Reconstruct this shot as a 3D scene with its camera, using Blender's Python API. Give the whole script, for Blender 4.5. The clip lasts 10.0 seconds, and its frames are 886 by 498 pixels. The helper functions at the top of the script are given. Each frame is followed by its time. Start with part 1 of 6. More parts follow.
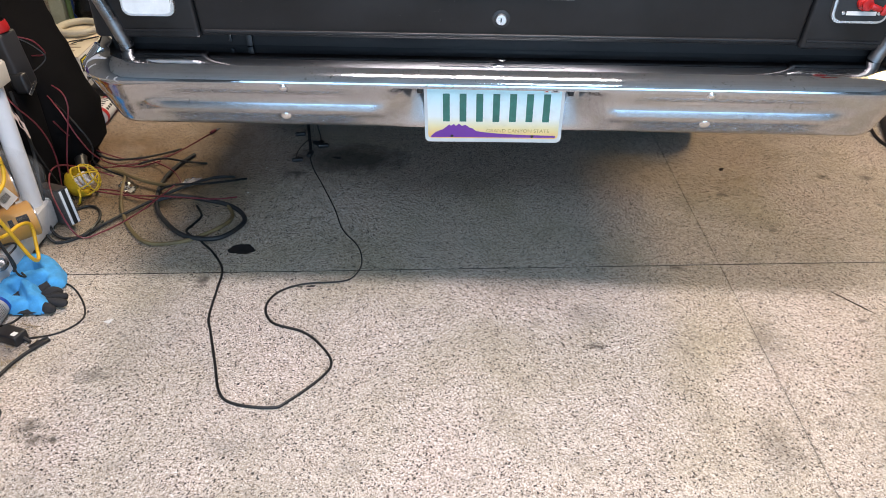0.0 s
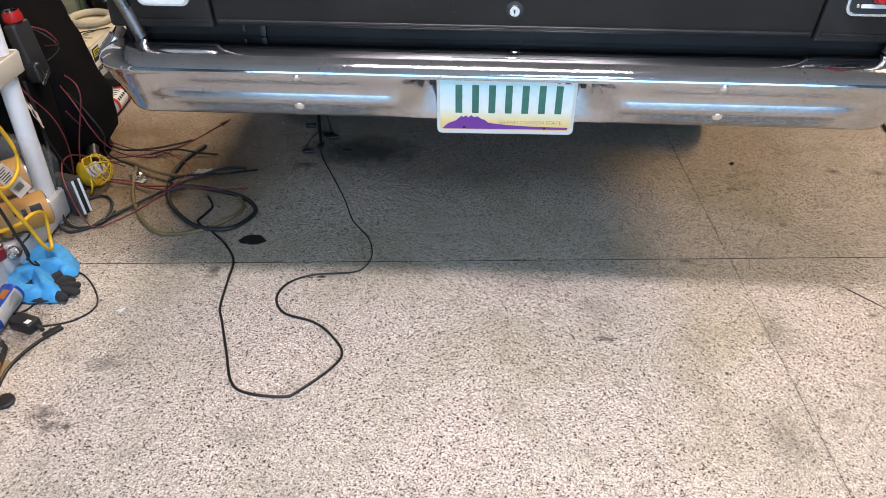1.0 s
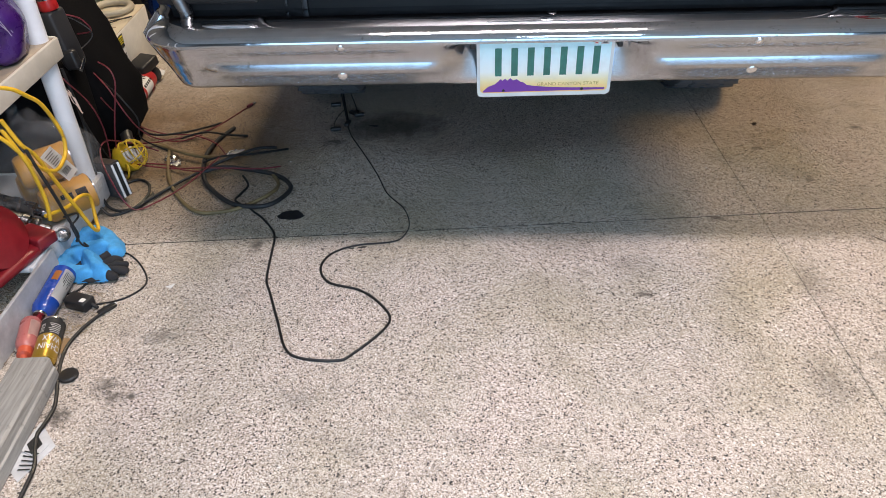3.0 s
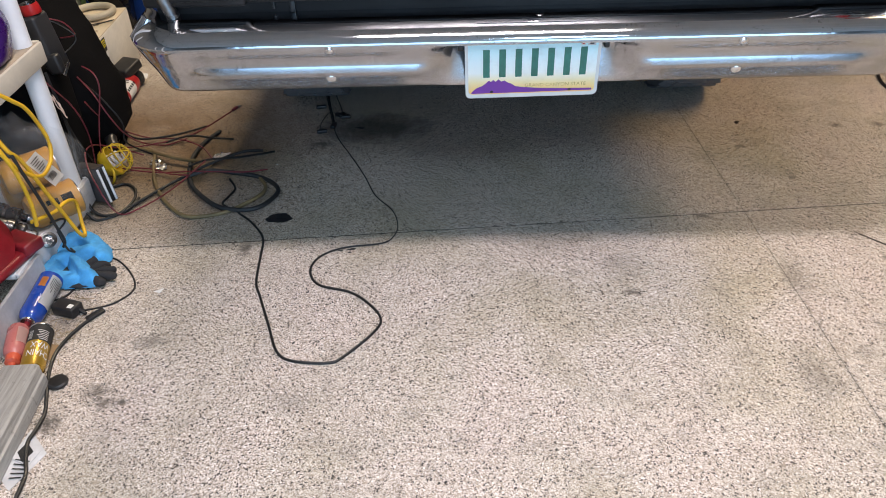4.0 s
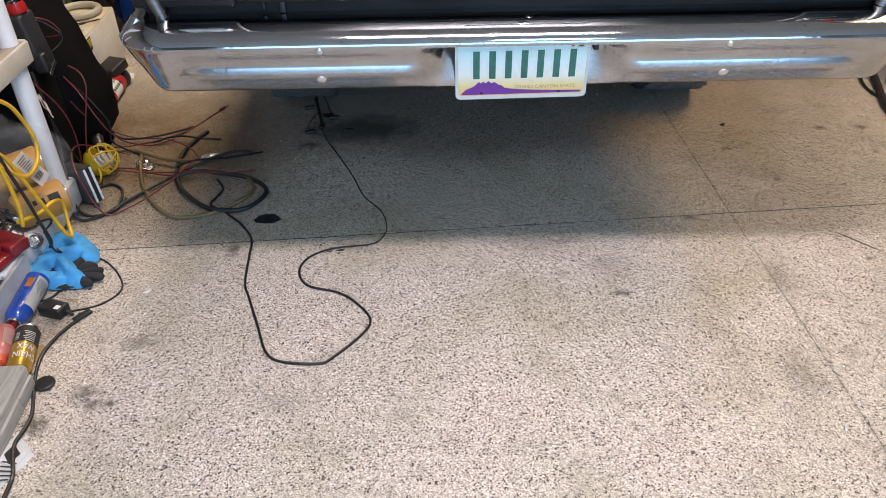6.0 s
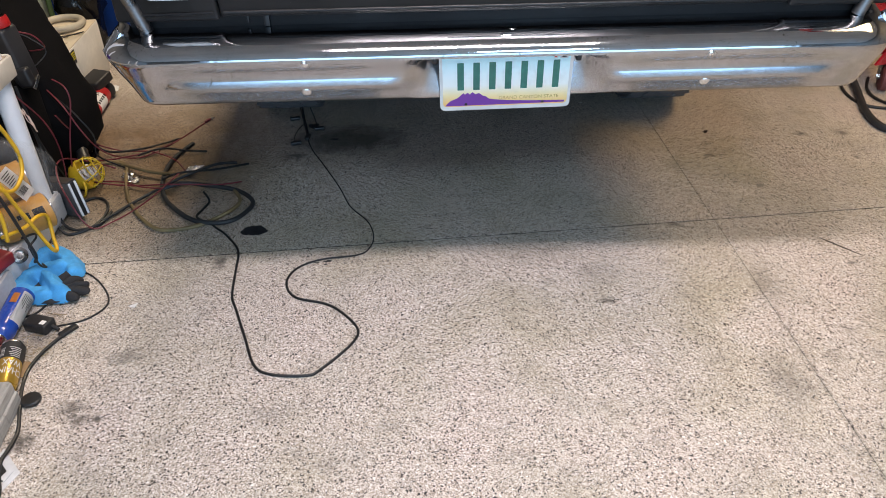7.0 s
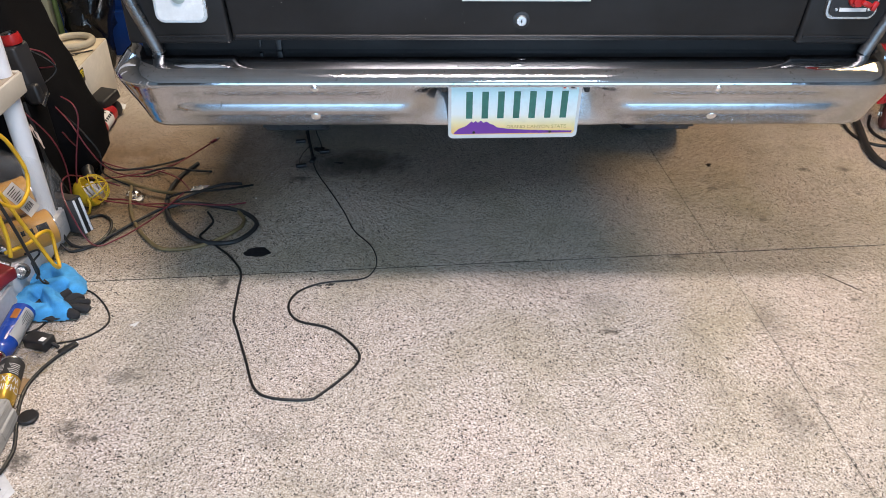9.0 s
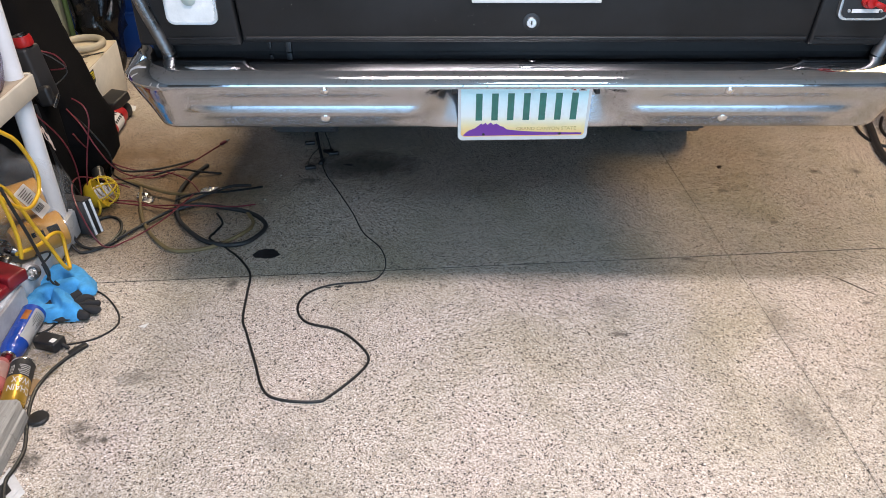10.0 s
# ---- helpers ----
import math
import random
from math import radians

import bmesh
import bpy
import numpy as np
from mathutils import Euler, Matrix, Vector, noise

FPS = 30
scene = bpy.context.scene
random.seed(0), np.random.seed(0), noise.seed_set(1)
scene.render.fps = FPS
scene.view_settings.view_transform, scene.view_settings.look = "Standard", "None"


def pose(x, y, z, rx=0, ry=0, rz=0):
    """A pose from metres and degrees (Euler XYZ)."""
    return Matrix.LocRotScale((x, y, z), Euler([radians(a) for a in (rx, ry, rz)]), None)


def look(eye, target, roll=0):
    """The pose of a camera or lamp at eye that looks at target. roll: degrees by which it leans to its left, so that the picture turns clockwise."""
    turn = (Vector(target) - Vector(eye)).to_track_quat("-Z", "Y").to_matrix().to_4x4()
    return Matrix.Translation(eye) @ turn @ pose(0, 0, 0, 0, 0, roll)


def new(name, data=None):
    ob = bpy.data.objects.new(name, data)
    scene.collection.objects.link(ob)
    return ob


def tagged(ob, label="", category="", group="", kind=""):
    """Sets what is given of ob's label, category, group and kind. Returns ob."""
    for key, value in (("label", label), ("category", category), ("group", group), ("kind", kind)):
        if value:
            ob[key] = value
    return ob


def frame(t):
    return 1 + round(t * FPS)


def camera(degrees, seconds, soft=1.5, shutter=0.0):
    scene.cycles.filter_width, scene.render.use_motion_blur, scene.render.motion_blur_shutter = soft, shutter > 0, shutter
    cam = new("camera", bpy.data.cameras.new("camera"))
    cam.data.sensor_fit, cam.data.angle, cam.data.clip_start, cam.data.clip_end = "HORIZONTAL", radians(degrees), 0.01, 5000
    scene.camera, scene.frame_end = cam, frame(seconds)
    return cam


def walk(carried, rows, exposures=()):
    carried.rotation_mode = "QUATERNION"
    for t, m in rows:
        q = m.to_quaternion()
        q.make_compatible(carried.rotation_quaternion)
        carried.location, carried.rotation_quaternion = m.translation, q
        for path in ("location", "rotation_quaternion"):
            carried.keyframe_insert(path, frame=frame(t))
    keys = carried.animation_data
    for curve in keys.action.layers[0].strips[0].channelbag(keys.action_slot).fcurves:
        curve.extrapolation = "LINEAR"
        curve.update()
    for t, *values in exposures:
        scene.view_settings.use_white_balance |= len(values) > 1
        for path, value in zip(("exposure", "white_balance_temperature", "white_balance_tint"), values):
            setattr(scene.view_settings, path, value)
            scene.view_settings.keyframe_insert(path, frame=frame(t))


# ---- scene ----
cam = camera(60.2, 10.0, soft=0.8)
PATH = [
    (0, (-0.062, -1.566, 1.305), (-0.113, 0.073, 0.161), 0.4),
    (0.5, (-0.066, -1.563, 1.306), (-0.123, 0.074, 0.158), 0.5),
    (1, (-0.074, -1.575, 1.302), (-0.14, 0.056, 0.145), 0.5),
    (1.5, (-0.073, -1.598, 1.298), (-0.152, 0.021, 0.126), 0.1),
    (2, (-0.056, -1.608, 1.294), (-0.143, 0.001, 0.109), -0.7),
    (2.5, (-0.15, -1.632, 1.289), (-0.226, -0.026, 0.099), -1.4),
    (2.7, (-0.161, -1.644, 1.281), (-0.245, -0.032, 0.098), -1.9),
    (3.8, (-0.188, -1.657, 1.289), (-0.222, -0.045, 0.106), -1.9),
    (4, (-0.187, -1.658, 1.288), (-0.216, -0.045, 0.106), -1.8),
    (4.5, (-0.19, -1.661, 1.291), (-0.208, -0.046, 0.112), -1.4),
    (5, (-0.194, -1.658, 1.29), (-0.201, -0.044, 0.109), -1.1),
    (6.5, (-0.198, -1.664, 1.291), (-0.176, -0.048, 0.113), -1.0),
    (7, (-0.194, -1.664, 1.301), (-0.153, -0.039, 0.135), -1.0),
    (7.5, (-0.195, -1.663, 1.303), (-0.135, -0.028, 0.152), -0.6),
    (8, (-0.2, -1.666, 1.307), (-0.129, -0.022, 0.171), -0.0),
    (8.5, (-0.209, -1.66, 1.304), (-0.146, -0.006, 0.182), 0.4),
    (9, (-0.211, -1.66, 1.305), (-0.162, 0.001, 0.192), 0.6),
    (9.5, (-0.212, -1.659, 1.304), (-0.177, 0.005, 0.194), 0.5),
    (10, (-0.214, -1.656, 1.304), (-0.186, 0.008, 0.194), 0.3),
]
walk(cam, [(t, look(eye, target, roll)) for t, eye, target, roll in PATH], [(0.0, 0.30), (1.5, 0.25), (2.5, 0.16), (5.0, 0.13), (7.0, 0.12), (8.5, 0.18), (10.0, 0.22)])

# ---------------------------------------------------------------- light
world = bpy.data.worlds.new("garage_air")
scene.world = world
world.use_nodes = True
world.node_tree.nodes["Background"].inputs[0].default_value = (0.75, 0.86, 1.0, 1)
world.node_tree.nodes["Background"].inputs[1].default_value = 0.35


def area_lamp(name, loc, aim, sx, sy, watts, color):
    d = bpy.data.lights.new(name, "AREA")
    d.shape, d.size, d.size_y, d.energy, d.color = "RECTANGLE", sx, sy, watts, color
    ob = new(name, d)
    ob.matrix_world = look(loc, aim)
    return ob


# ceiling fixtures out of view: (x, y, length along x, length along y, watts, colour)
FIXTURES = [
    (0.0, -0.62, 1.2, 0.22, 63, (1.0, 0.885, 0.90)),
    (2.15, 0.75, 0.80, 1.2, 38, (1.0, 0.69, 0.35)),
    (-0.64, 2.25, 0.30, 1.2, 66, (1.0, 0.80, 0.56)),
    # added fill behind the camera, lifts and cools the shade under the vehicle
    (0.5, -2.5, 0.62, 0.60, 41, (0.62, 0.82, 1.0)),
]
CEIL = 2.7
for fx, fy, lx, ly, watts, col in FIXTURES:
    area_lamp("tube_light", (fx, fy, CEIL - 0.105), (fx, fy + 1e-4, 0), lx if lx > ly else ly, ly if lx > ly else lx, watts, col)
    if ly > lx:
        bpy.context.scene.objects[-1].matrix_world = Matrix.Translation((fx, fy, CEIL - 0.105)) @ Matrix.Rotation(radians(90), 4, "Z")
    else:
        bpy.context.scene.objects[-1].matrix_world = Matrix.Translation((fx, fy, CEIL - 0.105))
# daylight in the open garage door behind
area_lamp("door_daylight", (0.5, -4.9, 1.15), (0.5, 0.0, 0.9), 4.9, 2.1, 108, (0.41, 0.67, 1.0))


# ---------------------------------------------------------------- materials
def node(nt, kind, **kw):
    n = nt.nodes.new(kind)
    for k, v in kw.items():
        if k in n.inputs:
            n.inputs[k].default_value = v
    return n


def mix_rgb(nt, fac, a, b, blend="MIX"):
    n = nt.nodes.new("ShaderNodeMix")
    n.data_type, n.blend_type = "RGBA", blend
    for slot, v in ((0, fac), (6, a), (7, b)):
        if isinstance(v, bpy.types.NodeSocket):
            nt.links.new(v, n.inputs[slot])
        elif slot == 0:
            n.inputs[0].default_value = v
        else:
            n.inputs[slot].default_value = (*v, 1) if len(v) == 3 else v
    return n.outputs[2]


def ramp(nt, value, stops, mode="LINEAR"):
    n = nt.nodes.new("ShaderNodeValToRGB")
    n.color_ramp.interpolation = mode
    els = n.color_ramp.elements
    while len(els) < len(stops):
        els.new(0.5)
    for e, (p, c) in zip(els, stops):
        e.position = p
        e.color = (*c, 1) if isinstance(c, tuple) else (c, c, c, 1)
    nt.links.new(value, n.inputs[0])
    return n.outputs[0]


def blank(name):
    m = bpy.data.materials.new(name)
    m.use_nodes = True
    return m, m.node_tree, m.node_tree.nodes["Principled BSDF"]


def position(nt):
    return nt.nodes.new("ShaderNodeNewGeometry").outputs["Position"]


def noise_fac(nt, scale, detail=4.0, rough=0.6, vec=None):
    n = node(nt, "ShaderNodeTexNoise", Scale=scale, Detail=detail, Roughness=rough)
    nt.links.new(vec or position(nt), n.inputs["Vector"])
    return n.outputs[0]


def bump(nt, b, height, strength, dist):
    n = node(nt, "ShaderNodeBump", Strength=strength, Distance=dist)
    nt.links.new(height, n.inputs["Height"])
    nt.links.new(n.outputs[0], b.inputs["Normal"])


def plain(name, color, rough=0.5, metal=0.0, vary=0.25, coarse=6.0, fine=90.0, relief=0.15, dist=0.002, coat=0.0, rough_vary=0.15, spec=0.5):
    """A worn surface: colour varied at two scales, uneven gloss and fine relief."""
    m, nt, b = blank(name)
    big, small = noise_fac(nt, coarse, 5), noise_fac(nt, fine, 3)
    dark = tuple(c * (1 - vary) for c in color)
    light = tuple(min(1, c * (1 + vary * 0.5)) for c in color)
    c1 = mix_rgb(nt, ramp(nt, big, [(0.3, 0.0), (0.7, 1.0)]), dark, light)
    c2 = mix_rgb(nt, ramp(nt, small, [(0.35, 0.0), (0.65, 0.35)]), c1, dark)
    nt.links.new(c2, b.inputs["Base Color"])
    lo, hi = max(0.02, rough - rough_vary), min(1, rough + rough_vary)
    nt.links.new(ramp(nt, big, [(0.3, lo), (0.7, hi)]), b.inputs["Roughness"])
    b.inputs["Metallic"].default_value = metal
    b.inputs["Coat Weight"].default_value = coat
    b.inputs["Specular IOR Level"].default_value = spec
    if relief:
        bump(nt, b, small, relief, dist)
    return m


DRIPS = [
    (-0.790, 0.120, 0.022, 0.040, 0.85), (0.282, -0.108, 0.026, 0.017, 0.85), (-1.020, -0.430, 0.035, 0.030, 0.75), (-0.990, -0.465, 0.030, 0.022, 0.7),
    (-0.950, -0.463, 0.017, 0.013, 0.9), (-0.945, -0.265, 0.050, 0.030, 0.6), (-1.095, -0.522, 0.045, 0.036, 0.9), (0.800, 0.660, 0.024, 0.015, 0.8),
    (1.180, 0.800, 0.024, 0.020, 0.8), (1.331, 0.798, 0.024, 0.018, 0.8), (1.300, 0.620, 0.018, 0.014, 0.7), (0.900, 0.450, 0.016, 0.013, 0.7),
    (1.000, 0.020, 0.018, 0.012, 0.7), (0.560, 0.240, 0.030, 0.018, 0.7), (-0.650, 0.740, 0.050, 0.028, 0.8), (-1.190, -0.180, 0.080, 0.110, 0.55),
    (0.640, -0.420, 0.060, 0.090, 0.45), (0.720, -0.060, 0.050, 0.090, 0.40), (-0.560, -0.470, 0.060, 0.040, 0.30), (-0.440, 0.120, 0.070, 0.030, 0.35), (0.100, 0.110, 0.160, 0.060, 0.30), (0.260, 0.020, 0.090, 0.060, 0.28),
]


def floor_material():
    """Decorative chip floor: cream and tan flakes with dark ones between, dirtied in patches."""
    m, nt, b = blank("chip_floor")
    pos = position(nt)
    wob = node(nt, "ShaderNodeTexNoise", Scale=140.0, Detail=2.0)
    nt.links.new(pos, wob.inputs["Vector"])
    mixv = nt.nodes.new("ShaderNodeMix")
    mixv.data_type = "VECTOR"
    mixv.inputs[0].default_value = 0.006
    nt.links.new(pos, mixv.inputs[4])
    nt.links.new(wob.outputs["Color"], mixv.inputs[5])
    cells = []
    for scale in (460.0, 300.0):
        v = node(nt, "ShaderNodeTexVoronoi", Scale=scale)
        nt.links.new(mixv.outputs[1], v.inputs["Vector"])
        s = nt.nodes.new("ShaderNodeSeparateColor")
        nt.links.new(v.outputs["Color"], s.inputs[0])
        cells.append((s.outputs[0], s.outputs[1], v.outputs["Distance"]))
    base = ramp(nt, cells[0][0], [(0.0, (0.42, 0.355, 0.285)), (0.20, (0.56, 0.50, 0.43)), (0.44, (0.70, 0.645, 0.575)), (0.68, (0.33, 0.275, 0.215)), (0.80, (0.80, 0.76, 0.71)), (0.93, (0.21, 0.172, 0.14))], "CONSTANT")
    over = ramp(nt, cells[1][0], [(0.0, (0.016, 0.015, 0.015)), (0.45, (0.075, 0.062, 0.055)), (0.74, (0.28, 0.24, 0.20)), (0.88, (0.88, 0.85, 0.81))], "CONSTANT")
    where = ramp(nt, cells[1][1], [(0.0, 1.0), (0.115, 0.0)], "CONSTANT")
    chips = mix_rgb(nt, where, base, over)
    # chips lie in clumps
    chips = mix_rgb(nt, 1.0, chips, ramp(nt, noise_fac(nt, 130.0, 3, 0.75), [(0.34, 0.60), (0.50, 0.98), (0.66, 1.0)]), "MULTIPLY")
    # broad casts of the coating: pinkish, yellowish
    cast = ramp(nt, noise_fac(nt, 2.6, 3, 0.5), [(0.28, (1.0, 0.945, 0.955)), (0.5, (1.0, 0.98, 0.96)), (0.74, (0.96, 0.935, 0.80))])
    chips = mix_rgb(nt, 1.0, chips, cast, "MULTIPLY")
    dirt = ramp(nt, noise_fac(nt, 2.7, 7, 0.66), [(0.43, 0.0), (0.70, 0.42)])
    chips = mix_rgb(nt, dirt, chips, (0.23, 0.20, 0.165), "MIX")
    grime = ramp(nt, noise_fac(nt, 11.0, 9, 0.72), [(0.56, 0.0), (0.80, 0.55)])
    chips = mix_rgb(nt, grime, chips, (0.14, 0.12, 0.105), "MIX")
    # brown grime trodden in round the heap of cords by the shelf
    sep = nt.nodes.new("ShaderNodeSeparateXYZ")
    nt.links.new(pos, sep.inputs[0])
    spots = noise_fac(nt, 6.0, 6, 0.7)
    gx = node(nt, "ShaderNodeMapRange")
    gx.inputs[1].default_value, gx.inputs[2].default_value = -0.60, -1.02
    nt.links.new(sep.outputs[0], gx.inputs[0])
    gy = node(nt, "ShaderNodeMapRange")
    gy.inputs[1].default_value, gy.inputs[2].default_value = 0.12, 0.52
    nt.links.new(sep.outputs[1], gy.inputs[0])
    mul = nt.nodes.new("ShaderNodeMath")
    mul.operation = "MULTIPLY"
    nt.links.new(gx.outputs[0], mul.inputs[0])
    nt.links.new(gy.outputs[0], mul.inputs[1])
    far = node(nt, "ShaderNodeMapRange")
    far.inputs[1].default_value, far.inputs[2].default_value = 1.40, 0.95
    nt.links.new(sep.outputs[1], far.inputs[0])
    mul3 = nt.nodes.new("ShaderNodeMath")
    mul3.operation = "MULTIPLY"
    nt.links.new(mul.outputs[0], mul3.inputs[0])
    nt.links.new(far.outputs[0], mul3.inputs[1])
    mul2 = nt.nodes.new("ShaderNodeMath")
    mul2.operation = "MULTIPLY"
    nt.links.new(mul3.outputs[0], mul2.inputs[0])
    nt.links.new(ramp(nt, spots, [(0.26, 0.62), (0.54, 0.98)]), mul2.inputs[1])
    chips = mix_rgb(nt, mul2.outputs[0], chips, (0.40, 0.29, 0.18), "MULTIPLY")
    # dirt worked in along the long saw cut, thickest towards the door
    cut = node(nt, "ShaderNodeVectorMath")
    cut.operation = "DOT_PRODUCT"
    nt.links.new(pos, cut.inputs[0])
    cut.inputs[1].default_value = (1.0, 0.041, 0.0)
    gap = node(nt, "ShaderNodeMath")
    gap.operation = "SUBTRACT"
    nt.links.new(cut.outputs["Value"], gap.inputs[0])
    gap.inputs[1].default_value = 0.697
    gap2 = node(nt, "ShaderNodeMath")
    gap2.operation = "ABSOLUTE"
    nt.links.new(gap.outputs[0], gap2.inputs[0])
    smear = node(nt, "ShaderNodeMath")
    smear.operation = "MULTIPLY_ADD"
    nt.links.new(noise_fac(nt, 34.0, 6, 0.7), smear.inputs[0])
    smear.inputs[1].default_value = 0.040
    nt.links.new(gap2.outputs[0], smear.inputs[2])
    toward = node(nt, "ShaderNodeMapRange")
    toward.inputs[1].default_value, toward.inputs[2].default_value = 0.20, -0.30
    toward.inputs[3].default_value, toward.inputs[4].default_value = 0.35, 1.0
    nt.links.new(sep.outputs[1], toward.inputs[0])
    line = mix_rgb(nt, 1.0, ramp(nt, smear.outputs[0], [(0.0125, 0.75), (0.0190, 0.40), (0.026, 0.0)]), toward.outputs[0], "MULTIPLY")
    chips = mix_rgb(nt, line, chips, (0.10, 0.088, 0.075), "MIX")
    # dried drips and smudges: x, y, radius across, radius along, darkness
    rough_edge = noise_fac(nt, 62.0, 6, 0.72)
    for x, y, rx, ry, dark in DRIPS:
        shift = node(nt, "ShaderNodeVectorMath")
        shift.operation = "SUBTRACT"
        nt.links.new(pos, shift.inputs[0])
        shift.inputs[1].default_value = (x, y, 0.0)
        scale = node(nt, "ShaderNodeVectorMath")
        scale.operation = "MULTIPLY"
        nt.links.new(shift.outputs[0], scale.inputs[0])
        scale.inputs[1].default_value = (1 / rx, 1 / ry, 0.0)
        reach = node(nt, "ShaderNodeVectorMath")
        reach.operation = "LENGTH"
        nt.links.new(scale.outputs[0], reach.inputs[0])
        torn = node(nt, "ShaderNodeMath")
        torn.operation = "MULTIPLY_ADD"
        nt.links.new(rough_edge, torn.inputs[0])
        torn.inputs[1].default_value = 3.2
        nt.links.new(reach.outputs["Value"], torn.inputs[2])
        half = node(nt, "ShaderNodeMath")
        half.operation = "MULTIPLY"
        nt.links.new(torn.outputs[0], half.inputs[0])
        half.inputs[1].default_value = 0.25
        chips = mix_rgb(nt, ramp(nt, half.outputs[0], [(0.44, dark), (0.56, dark * 0.5), (0.70, 0.0)]), chips, (0.075, 0.066, 0.056), "MIX")
    # soft shadow of hanging parts under the tail, painted into the floor colour
    off = node(nt, "ShaderNodeVectorMath")
    off.operation = "SUBTRACT"
    nt.links.new(pos, off.inputs[0])
    off.inputs[1].default_value = (-0.47, 0.86, 0.0)
    scl = node(nt, "ShaderNodeVectorMath")
    scl.operation = "MULTIPLY"
    nt.links.new(off.outputs[0], scl.inputs[0])
    scl.inputs[1].default_value = (2.6, 5.0, 0.0)
    dist = node(nt, "ShaderNodeVectorMath")
    dist.operation = "LENGTH"
    nt.links.new(scl.outputs[0], dist.inputs[0])
    rag = node(nt, "ShaderNodeMath")
    rag.operation = "MULTIPLY_ADD"
    nt.links.new(noise_fac(nt, 16.0, 5, 0.6), rag.inputs[0])
    rag.inputs[1].default_value = 0.7
    nt.links.new(dist.outputs["Value"], rag.inputs[2])
    chips = mix_rgb(nt, ramp(nt, rag.outputs[0], [(0.60, 0.72), (0.80, 0.40), (1.0, 0.0)]), chips, (0.03, 0.028, 0.03), "MIX")
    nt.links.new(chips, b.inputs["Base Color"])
    nt.links.new(ramp(nt, noise_fac(nt, 14.0, 5), [(0.3, 0.42), (0.7, 0.68)]), b.inputs["Roughness"])
    bump(nt, b, cells[0][2], 0.25, 0.002)
    return m


def chrome_material():
    """Old chrome: mirror-bright, hazed in patches, pitted in a band under the pressed ridge."""
    m, nt, b = blank("chrome")
    b.inputs["Metallic"].default_value = 1.0
    haze = noise_fac(nt, 7.0, 6, 0.7)
    col = mix_rgb(nt, ramp(nt, haze, [(0.38, 0.0), (0.72, 0.6)]), (0.52, 0.535, 0.565), (0.36, 0.372, 0.395))
    spots = mix_rgb(nt, 1.0, ramp(nt, noise_fac(nt, 130.0, 4, 0.7), [(0.58, 0.0), (0.66, 1.0)]), ramp(nt, noise_fac(nt, 9.0, 3), [(0.50, 0.0), (0.60, 0.8)]), "MULTIPLY")
    col = mix_rgb(nt, spots, col, (0.16, 0.15, 0.14))
    s = nt.nodes.new("ShaderNodeSeparateXYZ")
    nt.links.new(position(nt), s.inputs[0])
    up = node(nt, "ShaderNodeMapRange")
    up.inputs[1].default_value, up.inputs[2].default_value = 0.540, 0.660
    nt.links.new(s.outputs[2], up.inputs[0])
    side = node(nt, "ShaderNodeMath")
    side.operation = "ABSOLUTE"
    nt.links.new(s.outputs[0], side.inputs[0])
    band = ramp(nt, up.outputs[0], [(0.08, 0.0), (0.15, 1.0), (0.32, 1.0), (0.40, 0.0), (0.78, 0.0), (0.83, 0.35), (0.88, 0.35), (0.92, 0.0)])
    reach = ramp(nt, side.outputs[0], [(0.28, 0.0), (0.34, 1.0), (0.66, 1.0), (0.72, 0.0)])
    where = mix_rgb(nt, 1.0, band, reach, "MULTIPLY")
    grain = noise_fac(nt, 170.0, 4, 0.7)
    pits = mix_rgb(nt, 1.0, ramp(nt, grain, [(0.40, 0.0), (0.62, 1.0)]), where, "MULTIPLY")
    rust = mix_rgb(nt, 1.0, ramp(nt, grain, [(0.40, 0.75), (0.52, 0.0)]), where, "MULTIPLY")
    nt.links.new(mix_rgb(nt, rust, col, (0.17, 0.165, 0.16)), b.inputs["Base Color"])
    veil = node(nt, "ShaderNodeMath")
    veil.operation = "ADD"
    nt.links.new(mix_rgb(nt, spots, ramp(nt, haze, [(0.35, 0.045), (0.75, 0.11)]), (0.20, 0.20, 0.20)), veil.inputs[0])
    nt.links.new(ramp(nt, up.outputs[0], [(0.85, 0.085), (1.0, 0.0)]), veil.inputs[1])
    nt.links.new(veil.outputs[0], b.inputs["Roughness"])
    n1 = node(nt, "ShaderNodeBump", Strength=0.8, Distance=0.004)
    nt.links.new(pits, n1.inputs["Height"])
    n2 = node(nt, "ShaderNodeBump", Strength=0.06, Distance=0.006)
    nt.links.new(noise_fac(nt, 22.0, 2), n2.inputs["Height"])
    nt.links.new(n1.outputs[0], n2.inputs["Normal"])
    nt.links.new(n2.outputs[0], b.inputs["Normal"])
    return m


